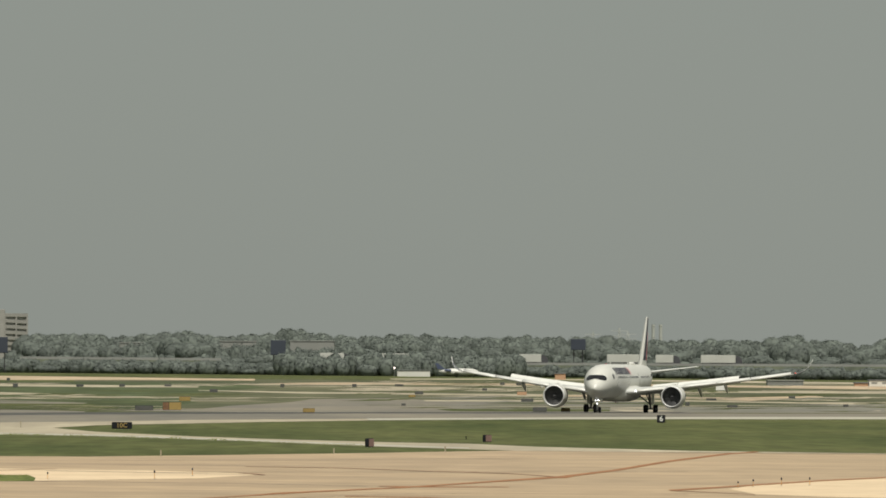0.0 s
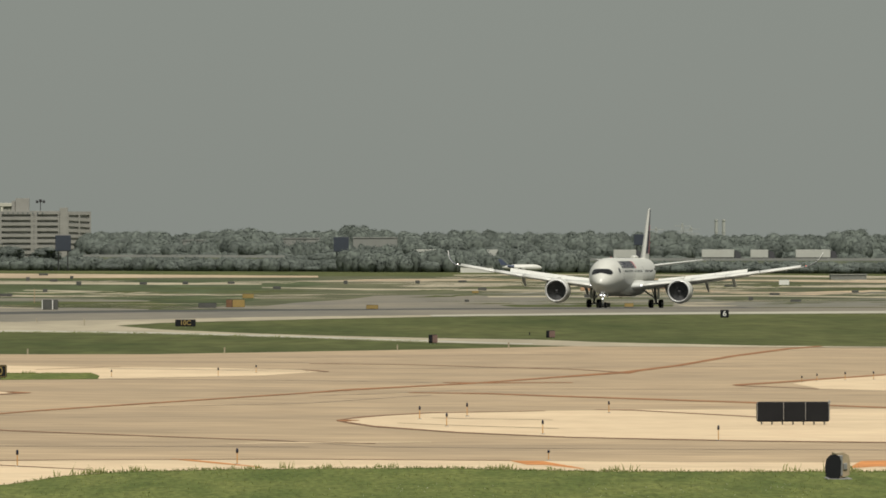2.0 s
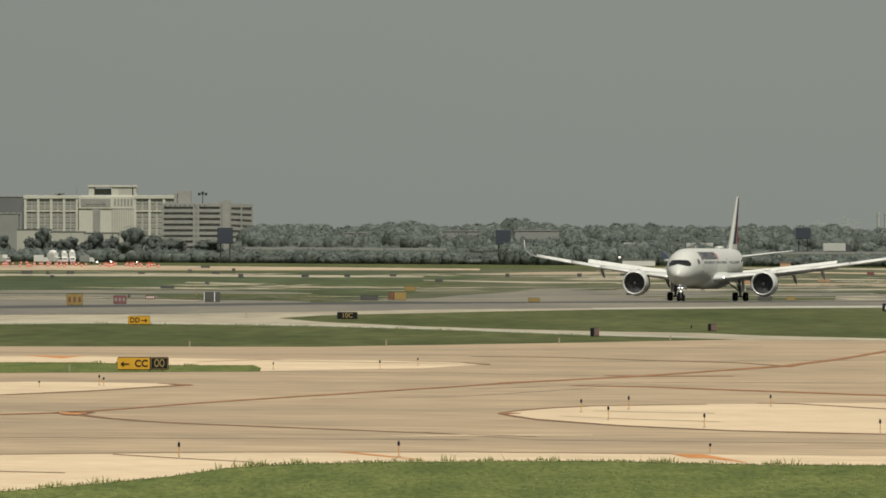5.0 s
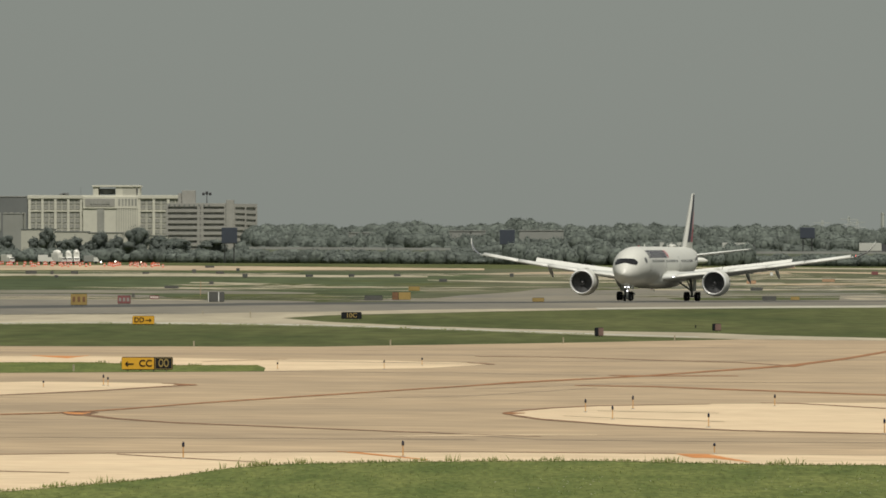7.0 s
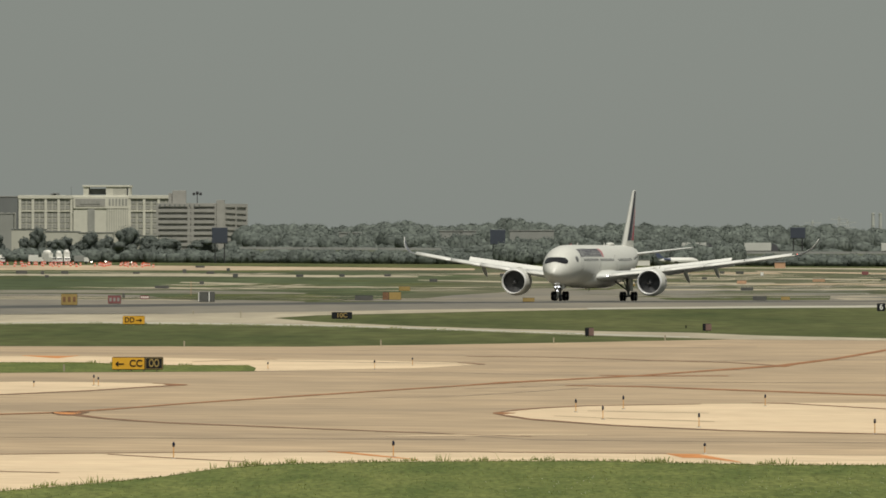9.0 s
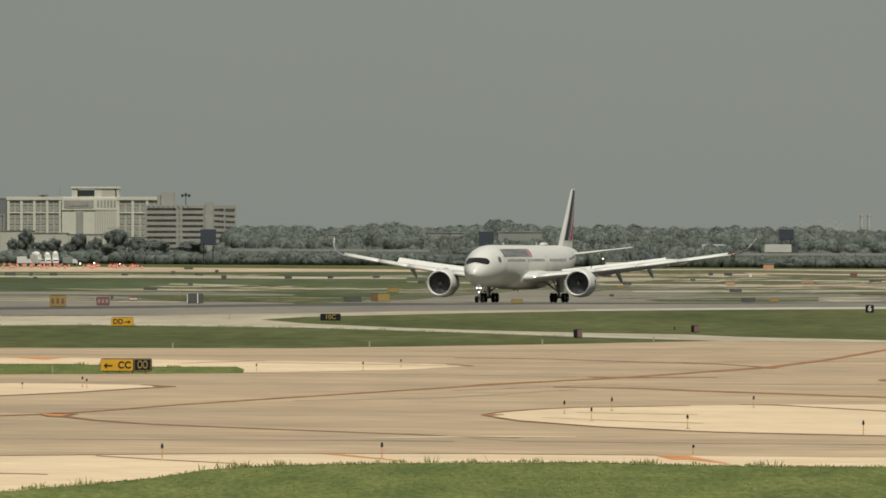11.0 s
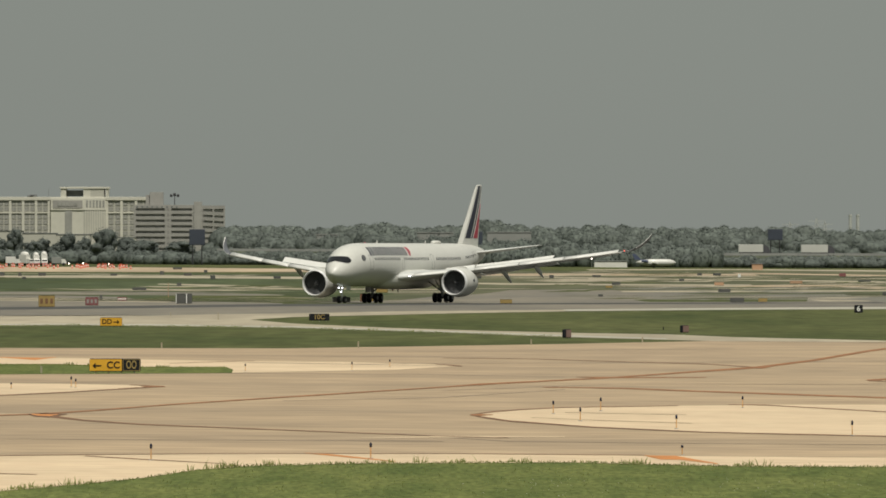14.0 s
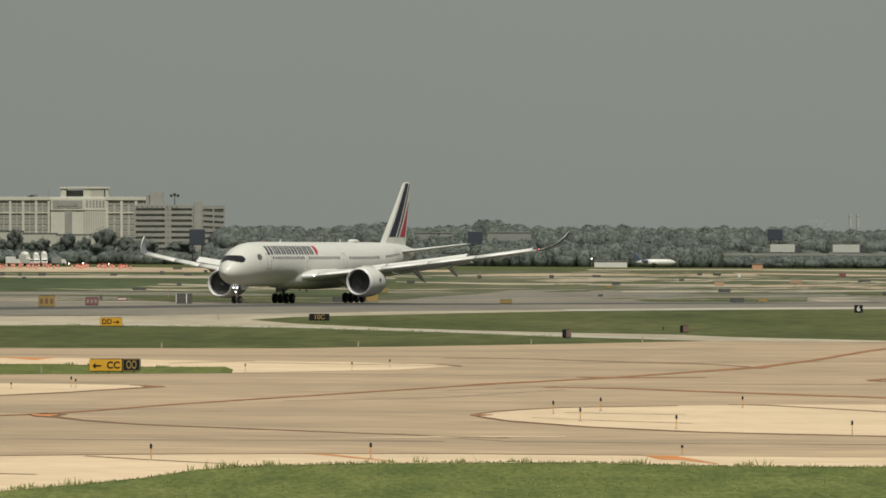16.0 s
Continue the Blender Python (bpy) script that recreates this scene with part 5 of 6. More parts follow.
def parked_jet(x, y, s):
    z = ground(x, y)
    j = thing("small_jet", pose(x, y, z, 0, 0, 8), "small white jet with a blue tail parked far off", "airplane")
    L_ = 11.0 * s
    rings = []
    for u, r in ((0, 0.05), (0.05, 0.5), (0.14, 0.85), (0.25, 0.95), (0.7, 0.95), (0.88, 0.55), (1.0, 0.12)):
        rings.append([(L_ / 2 - u * L_, r * s * math.cos(i * math.tau / 16), 1.55 * s + (0.35 * s * max(0, u - 0.7)) + r * s * math.sin(i * math.tau / 16)) for i in range(16)])
    part("fuselage", loft(rings), PAINT, j, smooth=True)
    part("tail_fin", loft([[(-L_ * 0.36, 0.08, 2.3 * s), (-L_ * 0.53, 0.08, 2.3 * s), (-L_ * 0.53, -0.08, 2.3 * s), (-L_ * 0.36, -0.08, 2.3 * s)], [(-L_ * 0.52, 0.05, 3.9 * s), (-L_ * 0.6, 0.05, 3.9 * s), (-L_ * 0.6, -0.05, 3.9 * s), (-L_ * 0.52, -0.05, 3.9 * s)]]), BLUE_TAIL, j, "blue tail fin")
    for d in (-1, 1):
        part("wing", loft([[(0.8, d * 0.6, 1.1 * s), (-1.8, d * 0.6, 1.1 * s), (-1.8, d * 0.6, 0.95 * s)], [(-1.8, d * 6 * s, 1.5 * s), (-2.6, d * 6 * s, 1.5 * s), (-2.6, d * 6 * s, 1.42 * s)]]), WING_GREY, j)
        part("engine", rod((-L_ * 0.22, d * 1.3 * s, 1.9 * s), (-L_ * 0.38, d * 1.3 * s, 2.0 * s), 0.42 * s, 0.32 * s, 12), BLUE_TAIL, j)
    for xx, yy in ((L_ * 0.36, 0), (-0.8, 1.2), (-0.8, -1.2)):
        part("leg", rod((xx, yy, 0), (xx, yy, 1.1 * s), 0.14), DARK_METAL, j)


def site_vehicle(x, y, high, turn, wall):
    """A works truck: a box body, a lower cab in front of it with a dark windscreen, four wheels."""
    t = thing("service_truck", pose(x, y, ground(x, y), 0, 0, turn), "white service truck parked at the works area", "truck", "trucks at the works area")
    part("body", box(-2.2, 1.0, -1.0, 1.0, 0.75, high, 0.08), wall, t)
    part("cab", loft([[(1.05 + dx, s * 0.95, zz) for dx, zz in ((0, 0.7), (1.6, 0.7), (1.6, 1.35), (1.15, 2.1), (0, 2.2))] for s in (-1, 1)]), VAN_WHITE, t)
    if high > 3.2:
        part("tank", loft([[(-0.6 + dx, r * math.cos(i * math.tau / 14), high + 0.1 + r * math.sin(i * math.tau / 14)) for i in range(14)] for dx, r in ((-1.5, 0.35), (-1.1, 0.8), (0.0, 1.0), (1.0, 0.85), (1.6, 0.4))]), VAN_WHITE, t, "white rounded mixer drum", smooth=True)
    part("windscreen", box(2.1, 2.63, -0.85, 0.85, 1.4, 1.95, 0.05), DARK_SIGN, t)
    part("bumper", box(2.6, 2.8, -0.95, 0.95, 0.45, 0.8, 0.04), RED, t, "red bumper")
    for xx in (-1.4, 1.7):
        for s in (-1, 1):
            w = part("wheel", SMALL_WHEEL, None, t)
            w.location = (xx, s * 0.9, 0.45)
            w.scale = (0.9, 0.9, 0.9)


def barrel_mesh():
    bm = bmesh.new()
    for z0, z1, r in ((0, 0.1, 0.42), (0.1, 1.0, 0.3)):
        bmesh.ops.create_cone(bm, cap_ends=True, segments=10, radius1=r, radius2=r * 0.9, depth=z1 - z0, matrix=Matrix.Translation((0, 0, (z0 + z1) / 2)))
    return mesh_of("barrel", bm, BARREL_RED)


BARREL = barrel_mesh()


def works_barrel(x, y):
    b = thing("traffic_barrel", pose(x, y, ground(x, y)), "orange and white traffic barrel at the works area", "barrel", "barrels at the works area")
    part("drum", BARREL, None, b)
    part("stripe", STRIPE, None, b)


STRIPE = mesh_of("stripe", rod((0, 0, 0.45), (0, 0, 0.65), 0.315, 0.3, 10), SIGN_WHITE)


def glow_lamp(x, y, h, mat=None, r=0.22):
    g = ground(x, y)
    t = thing("lit_lamp", pose(x, y, g), "small bright white lamp on a thin pole", "lamp", "lit lamps over the field")
    part("pole", rod((0, 0, -0.1), (0, 0, h), 0.06), SIGN_LEG, t)
    bm = bmesh.new()
    bmesh.ops.create_icosphere(bm, subdivisions=2, radius=r, matrix=Matrix.Translation((0, 0, h + r * 0.6)))
    part("bulb", bm, mat or PINK_LAMP, t)


def chimney(x, y, top):
    g = ground(x, y)
    t = thing("chimney", pose(x, y, g), "tall haze-pale chimney beyond the woods", "chimney", "far chimneys")
    part("shaft", rod((0, 0, 0), (0, 0, top - g), 0.95, 0.75, 16), FAR_CHIMNEY, t)
    for k in (0.75, 0.97):
        part("ring", rod((0, 0, (top - g) * k), (0, 0, (top - g) * k + 0.8), 0.9, 0.85, 16), FAR_CHIMNEY, t)


def pylon_mast(x, y, top, w):
    g = ground(x, y)
    t = thing("power_pylon", pose(x, y, g), "thin lattice power pylon beyond the woods", "pylon", "far pylons")
    h = top - g
    bm = bmesh.new()
    for sx in (-1, 1):
        for sy in (-1, 1):
            add_rod(bm, (sx * w, sy * w, 0), (sx * 0.3, sy * 0.3, h), 0.16, 0.1, 5)
    for k in range(6):
        u, v = k / 6, (k + 1) / 6
        a, b = w * (1 - u) + 0.3 * u, w * (1 - v) + 0.3 * v
        add_rod(bm, (-a, -a, h * u), (b, -b, h * v), 0.1, None, 4)
        add_rod(bm, (a, -a, h * u), (-b, -b, h * v), 0.1, None, 4)
    part("lattice", bm, FAR_CHIMNEY, t)
    for k in (0.7, 0.82, 0.93):
        part("arm", box(-4.0, 4.0, -0.15, 0.15, h * k, h * k + 0.25), FAR_CHIMNEY, t)


woods()
tree(-160.3, 3600, 7.6, 12.9, 3)
tree(-150.6, 3612, 7.5, 9.6, 4)
tree(-145.6, 3642, 6.5, 8.2, 14)
tree(-156.5, 3655, 6.8, 8.6, 15)
tree(-118.5, 3640, 8.0, 8.0, 16)
tree(-141.1, 3624, 8.5, 11.5, 5)
tree(-127.9, 3636, 12.0, 14.0, 6)
tree(-113.5, 3648, 12.9, 9.8, 7)
tree(-178.5, 3660, 6.5, 10.1, 8)
tree(-100.7, 3672, 12.1, 9.3, 9)
tree(-169.0, 3684, 5.2, 9.3, 10)
tree(-137.8, 3696, 6.5, 9.9, 11)
tree(-122.6, 3708, 8.7, 10.5, 12)
hotel(-209.4, -136.6, 4500, 35.4, -183.7, -158, -179.5, -156.4, 40.1, 4.9)
garage(-138.4, -111.5, -108, -97.9, 4300, 30.5, 32, 30.3, 4.6, -131.5, -125.5, 36.3)
block("office_block", -232.4, -214.6, 4600, 20, 5.8, 35.2, DARK_WALL, "dark grey office block beside the hotel", "building", 6)
block("warehouse", -216.4, -207.3, 4400, 15, 5.6, 26.2, PALE_WALL, "plain pale warehouse beside the hotel", "building")
block("low_building", -198.6, -183.8, 4200, 12, 5.5, 18.4, HOTEL_GREY, "low beige building below the hotel", "building")
block("low_building", -183.8, -169, 4200, 12, 5.4, 17.4, HOTEL_GREY, "low beige building below the hotel", "building")
block("low_building", -169, -154.2, 4200, 12, 5.3, 16.9, HOTEL_GREY, "low beige building below the hotel", "building")
block("low_building", -143, -134.4, 4200, 12, 5.2, 15.6, HOTEL_GREY, "low beige building below the hotel", "building")
block("low_building", -10.1, 4, 3735, 10, 4.1, 16.4, PALE_WALL, "low pale industrial building among the woods", "building", 0)
shrubs("bank_scrub", -13.1, 7, 3715, 4.1, 11.1, 768, 60)
block("low_building", 17.1, 34.3, 3735, 10, 4, 16.6, PALE_WALL, "low pale industrial building among the woods", "building", 0)
shrubs("bank_scrub", 14, 37.1, 3715, 3.9, 10.7, 892, 60)
block("low_building", -49.2, -40.4, 3735, 10, 4.3, 15.7, PALE_WALL, "low pale industrial building among the woods", "building", 0)
shrubs("bank_scrub", -52, -37.1, 3715, 4.3, 11.1, 590, 60)
bank(-81.7, -9, 3480, 9.4, 9, "weedy earth bank carrying a road")
bank(16, 248.9, 3480, 7.9, 7.5, "weedy earth bank carrying the highway")
shrubs("bank_scrub", -82.7, -4.9, 3464, 4.1, 5.0, 21, 260)
shrubs("bank_scrub", -9, 248.9, 3464, 3.2, 4.4, 22, 520)
shrubs("far_scrub", -183, -80.7, 3460, 4.6, 5.2, 23, 150)
shrubs("bank_scrub", 12, 97.9, 3440, 3.5, 8.5, 41, 150)
billboard(-87.8, 3430, 14.2, 5.6, 5.6)
billboard(12.1, 3620, 14, 5.7, 5.5)
billboard(125.9, 3640, 15.6, 5.6, 4.1)
TRUCKS = []
TRUCKS.append(truck(32.4, 3484, 7.9, 11.5))
TRUCKS.append(truck(55.5, 3484, 7.8, 12.3))
TRUCKS.append(truck(104.3, 3484, 7.7, 10.7))
TRUCKS.append(truck(138.1, 3484, 7.7, 14.3))
TRUCKS.append(truck(153.1, 3484, 7.6, 9.0))
TRUCKS.append(truck(172.6, 3484, 7.6, 15.2))
parked_jet(72.1, 3250, 1.25)
block("low_building", 53.4, 65, 3390, 6, 3.4, 5.5, VAN_WHITE, "low white shed at the edge of the field", "building")
for x, y, k, a, m in (((-138.82, 3097.1, 2.9, 6, VAN_WHITE), (-134.75, 3104.1, 3.5, -40, VAN_WHITE), (-131.7, 3109.6, 3.3, -80, VAN_WHITE), (-129.32, 3114, 3.6, -84, VAN_WHITE), (-125.06, 3122, 2.7, 4, PALE_WALL), (-150, 3079.6, 3, -50, VAN_WHITE))):
    site_vehicle(x, y, k, a, m)
rng_b = np.random.default_rng(5)
for k in range(80):
    y = rng_b.uniform(2925.4, 3094.5)
    works_barrel(rng_b.uniform(-0.0495, -0.0325) * y, y)
glow_lamp(-118.35, 3039.3, 0.89)
glow_lamp(-114.07, 3044.4, 0.98)
glow_lamp(-106.17, 3053.9, 0.72)
glow_lamp(49.45, 3196.3, 3.01)
chimney(197.2, 4650, 27.8)
chimney(200.8, 4650, 27.8)
pylon_mast(182.7, 4700, 26.4, 2.2)
pylon_mast(169.8, 4700, 24.5, 2.2)
pylon_mast(186.9, 4700, 24.7, 2.2)
block("long_shed", 156.3, 167, 2876.2, 8, 1.6, 2.9, PALE_WALL, "long low pale shed at the edge of the field", "building", 6)
block("white_shed", 186.6, 192.9, 2873.7, 6, 1.4, 3.1, VAN_WHITE, "small white shed at the edge of the field", "building", 2)
block("orange_container", 182.2, 186.3, 2873.7, 3, 1.4, 2.3, ORANGE, "faded orange container beside a white shed", "container")
block("orange_container", 99.7, 103.1, 3097.7, 3, 2.9, 4.7, ORANGE, "faded orange container at the field edge", "container")


# ---- signs, edge lights and grass ----
def lettering(text, height, mat, name="lettering"):
    """Flat raised letters, standing upright in the xz plane, centred on their middle."""
    c = bpy.data.curves.new(name, "FONT")
    c.body, c.size, c.align_x, c.align_y, c.extrude = text, height * 1.38, "CENTER", "CENTER", 0.01
    c.offset = height * 0.025
    ob = bpy.data.objects.new(name, c)
    scene.collection.objects.link(ob)
    me = bpy.data.meshes.new_from_object(ob.evaluated_get(bpy.context.evaluated_depsgraph_get()))
    bpy.data.objects.remove(ob)
    me.transform(Matrix.Rotation(radians(90), 4, "X"))
    me.materials.clear()
    me.materials.append(mat)
    return me


def sign(x, y, w, h, panels, label, legs=3, turn=0.0, clear=0.12, case=None, depth=0.25, name="airfield_sign"):
    """A boxed sign on short legs. panels: (from, to, face, writing, ink) along its width; writing None, a word or a count of bars."""
    s = thing(name, pose(x, y, ground(x, y), 0, 0, turn), label, "sign", "airfield signs")
    part("case", box(-w / 2, w / 2, 0, depth, clear, h, min(0.09, h * 0.1)), case or BLACK, s, "dark sign case")
    for a, b, face, words, ink in panels:
        x0, x1 = -w / 2 + w * a + 0.02, -w / 2 + w * b - 0.02
        f = part("face", box(x0, x1, -0.025, 0.02, clear + 0.04, h - 0.04), face, s)
        zm = (clear + h) / 2
        if words == "<":
            continue
        if isinstance(words, str):
            t = part("lettering", lettering(words, (h - clear) * (0.5 if len(words) == 2 else 0.68), ink), None, f, "raised sign letters")
            t.location = ((x0 + x1) / 2, -0.035, zm)
        elif words:
            n = words
            for k in range(n):
                bx = x0 + (x1 - x0) * (k + 0.6) / (n + 0.2)
                part("writing_bar", box(bx - (x1 - x0) * 0.25 / n, bx + (x1 - x0) * 0.25 / n, -0.04, -0.02, zm - (h - clear) * 0.22, zm + (h - clear) * 0.22), ink, f, "plain bar of unreadable writing")
    for k in range(legs):
        lx = -w / 2 + w * (k + 0.5) / legs
        part("leg", rod((lx, depth / 2, -0.05), (lx, depth / 2, clear + 0.02), 0.035), SIGN_LEG, s)
    return s


def arrow_on(face_parent, x, z, size, direction):
    bm = box(x - size * 0.5, x + size * 0.5, -0.05, -0.03, z - size * 0.07, z + size * 0.07)
    tip = x + direction * size * 0.55
    for s in (-1, 1):
        add_box(bm, -size * 0.02, size * 0.42, -0.05, -0.03, -size * 0.07, size * 0.07, 0, Matrix.Translation((tip, 0, z)) @ pose(0, 0, 0, 0, (180 if direction > 0 else 0) + s * 42, 0))
    part("arrow", bm, BLACK, face_parent, "black arrow")


def edge_light_meshes():
    stem = rod((0, 0, 0), (0, 0, 0.33), 0.02, 0.016, 8)
    foot = rod((0, 0, -0.02), (0, 0, 0.03), 0.1, 0.08, 10)
    head = loft([[(r * math.cos(i * math.tau / 10), r * math.sin(i * math.tau / 10), z) for i in range(10)] for z, r in ((0.33, 0.03), (0.35, 0.045), (0.43, 0.042), (0.46, 0.025), (0.475, 0.008))])
    return mesh_of("stem", stem, LAMP_STEM), mesh_of("foot", foot, SIGN_LEG), mesh_of("lens", head, BLUE_GLASS, True)


STEM, FOOT, LENS = edge_light_meshes()


def edge_light(x, y, k=1.0):
    e = thing("edge_light", pose(x, y, ground(x, y)), "small taxiway edge light with an orange stem and dark lens", "light", "taxiway edge lights")
    for n_, m_ in (("foot", FOOT), ("stem", STEM), ("lens", LENS)):
        p = part(n_, m_, None, e)
        p.scale = (1, 1, k)


def marker_post(x, y, h, mat):
    e = thing("marker_post", pose(x, y, ground(x, y)), "thin pale marker stake in the grass", "post", "marker stakes")
    part("stake", box(-0.05, 0.05, -0.03, 0.03, -0.1, h, 0.01), mat, e)
    part("cap", box(-0.06, 0.06, -0.04, 0.04, h, h + 0.05, 0.01), mat, e)


def end_on_sign(x, y):
    """A boxed sign seen along its length: black end plate, worn yellow and metal flank."""
    s = thing("airfield_sign", pose(x, y, ground(x, y), 0, 0, 0), "boxed sign with a black end plate and worn yellow flank", "sign", "airfield signs")
    oval = [(-0.40, 0.06), (-0.27, 0.0), (0.0, 0.0), (0.05, 0.1), (0.07, 0.5), (0.02, 0.68), (-0.10, 0.74), (-0.26, 0.72), (-0.38, 0.6), (-0.43, 0.35)]
    part("end_plate", loft([[(px, d, pz + 0.03) for px, pz in oval] for d in (0.0, 0.12)]), BLACK, s, "black end plate")
    flank = [(0.0, 0.0), (0.28, 0.06), (0.42, 0.12), (0.45, 0.5), (0.4, 0.72), (0.25, 0.8), (0.0, 0.77)]
    part("flank", loft([[(px - 0.1, d, pz + 0.02) for px, pz in flank] for d in (0.14, 2.2)]), SHED_TAN, s, "worn yellow sign flank")
    part("metal_band", box(-0.05, 0.12, 0.11, 0.135, 0.12, 0.74, 0.01), SIGN_LEG, s)
    part("writing_bar", box(0.14, 0.26, 0.11, 0.135, 0.3, 0.5, 0.01), SIGN_LEG, s)
    part("foot", box(-0.35, 0.4, 0.0, 2.1, -0.03, 0.03, 0.01), SIGN_LEG, s)


# where the near grass meets the pale concrete
VERGE = [(-13.85, 260.5), (-12.3, 266.6), (-10.26, 275.1), (-8.88, 282.6), (-7.51, 294.3), (-5.9, 300.4), (-2.58, 304.6), (3.91, 308), (9.21, 303.5), (14.02, 304), (21.16, 305.8)]


def near_grass():
    patch("grass_verge", VERGE + [(19.5, 200), (-16, 200)], VERGE_GRASS, 0.01, "sunlit mown grass verge beside the concrete", "grass")
    rng = np.random.default_rng(11)
    ex, ey = [p[0] for p in VERGE], [p[1] for p in VERGE]
    n = 70000
    x = rng.uniform(-14, 19, n)
    y = rng.uniform(246, 312, n)
    edge = np.interp(x, ex, ey) + rng.normal(0, 0.25, n)
    keep = (y < edge) & ((edge - y < 2.5) | (rng.random(n) < 0.1))
    x, y, edge = x[keep], y[keep], edge[keep]
    lush = np.array([noise.noise(Vector((a * 0.6, b * 0.15, 3))) for a, b in zip(x, y)])
    rim = np.clip(1 - (edge - y) / 3.0, 0, 1)
    h = (0.045 + 0.04 * lush + 0.035 * rng.random(len(x))) * (1 + 0.2 * rim)
    tall = rng.random(len(x)) < (0.001 + 0.07 * rim * np.clip(lush * 4 - 0.2, 0, 1))
    h = np.where(edge - y > 3, h * 0.55, h)
    h = np.where(tall, h + rng.uniform(0.04, 0.3, len(x)) * (0.4 + rng.random(len(x))), h)
    a = rng.uniform(0, math.tau, len(x))
    w = np.where(tall, 0.014, 0.018) * rng.uniform(0.7, 1.4, len(x))
    g = np.array([ground(p, q) for p, q in zip(x[:1], y[:1])])[0] - 0.0057 * (x - x[0])
    lean = rng.normal(0, 0.35, (len(x), 2)) * h[:, None]
    v = np.zeros((len(x), 3, 3))
    v[:, 0] = np.stack([x - w * np.cos(a), y - w * np.sin(a), g], 1)
    v[:, 1] = np.stack([x + w * np.cos(a), y + w * np.sin(a), g], 1)
    v[:, 2] = np.stack([x + lean[:, 0], y + lean[:, 1], g + h], 1)
    faces = np.arange(len(x) * 3).reshape(-1, 3)
    tagged(new("near_grass", mesh_from("near_grass", v.reshape(-1, 3).tolist(), faces.tolist(), BLADES)), "green mown grass with taller tufts along its edge", "grass", kind="stuff")


def fringe(line, depth, per_metre, height, seed):
    """Blades of grass along an edge line."""
    rng = np.random.default_rng(seed)
    v, f = [], []
    for (xa, ya), (xb, yb) in zip(line[:-1], line[1:]):
        n = int(math.hypot(xb - xa, 0) * per_metre)
        for _ in range(n):
            u = rng.random()
            x, y = xa + (xb - xa) * u, ya + (yb - ya) * u + rng.uniform(-depth, 0.0)
            h = height * rng.uniform(0.3, 1.0) * (1.6 if noise.noise(Vector((x * 0.7, y * 0.1, seed))) > 0.2 else 0.8)
            g = ground(x, y)
            i = len(v)
            w = rng.uniform(0.02, 0.05)
            v += [(x - w, y, g), (x + w, y, g), (x + rng.normal(0, 0.05), y, g + h)]
            f.append((i, i + 1, i + 2))
    tagged(new("grass_fringe", mesh_from("grass_fringe", v, f, BLADES)), "uneven green grass fringe along the concrete", "grass", kind="stuff")



def tufts(seed, n):
    """Taller weeds in loose clumps along the edge of the verge, with a few clover heads in the grass."""
    rng = np.random.default_rng(seed)
    ex, ey = [p[0] for p in VERGE], [p[1] for p in VERGE]
    v, f = [], []
    for _ in range(n):
        cx = rng.uniform(-12, 19)
        tall = rng.uniform(0.1, 0.26) * (1.35 if rng.random() < 0.15 else 1)
        for _ in range(rng.integers(5, 22)):
            x = cx + rng.normal(0, 0.12)
            y = float(np.interp(x, ex, ey)) - abs(rng.normal(0, 0.5)) + 0.1
            h, w, g = tall * rng.uniform(0.35, 1.0), rng.uniform(0.008, 0.02), ground(x, y)
            lx = rng.normal(0, 0.28) * h
            i = len(v)
            v += [(x - w, y, g), (x + w, y, g), (x + lx * 0.4 + w * 0.7, y, g + h * 0.6), (x + lx * 0.4 - w * 0.7, y, g + h * 0.6), (x + lx, y + 0.02, g + h)]
            f += [(i, i + 1, i + 2, i + 3), (i + 3, i + 2, i + 4)]
    tagged(new("weed_tufts", mesh_from("weed_tufts", v, f, BLADES)), "tall green weed tufts along the concrete edge", "weeds", kind="stuff")
    v, f = [], []
    for _ in range(90):
        x = rng.choice((3.0, 9.5, 13.0)) + rng.normal(0, 1.2)
        y = rng.uniform(262, 285)
        g, r = ground(x, y) + 0.04, rng.uniform(0.006, 0.011)
        i = len(v)
        v += [(x + r, y, g), (x, y + r, g), (x - r, y, g), (x, y - r, g), (x, y, g + r), (x, y, g - r)]
        f += [(i + k, i + (k + 1) % 4, i + 4) for k in range(4)] + [(i + (k + 1) % 4, i + k, i + 5) for k in range(4)]
    tagged(new("clover_heads", mesh_from("clover_heads", v, f, SIGN_WHITE)), "small white clover heads in the verge", "flowers", kind="stuff")


near_grass()
tufts(17, 42)
fringe([(-30.36, 570.8), (-23.12, 574.5), (-17.67, 562.6), (-12.76, 565)], 3.0, 60, 0.15, 4)
fringe([(-46.59, 876.2), (-35.15, 899.9), (-25.42, 892.9), (-13.68, 880.7), (0, 837.9), (10.17, 800.5)], 3.0, 25, 0.14, 6)
cc_sign = sign(-18.27, 535, 2.86, 0.82, ((0, 0.64, YELLOW, "<", BLACK), (0.64, 1, BLACK, "OO", DULL_YELLOW)), "yellow and black lit taxiway sign on the grass tongue", 4, 0, 0.10)
cc_text = part("lettering", lettering("CC", 0.38, BLACK), None, cc_sign, "black raised letters")
cc_text.location = (-0.09, -0.035, 0.45)
for child in cc_sign.children_recursive:
    if child.name.startswith("lettering") and child.parent != cc_sign:
        child.scale = (0.72, 1, 1.25)
bm = bmesh.new()
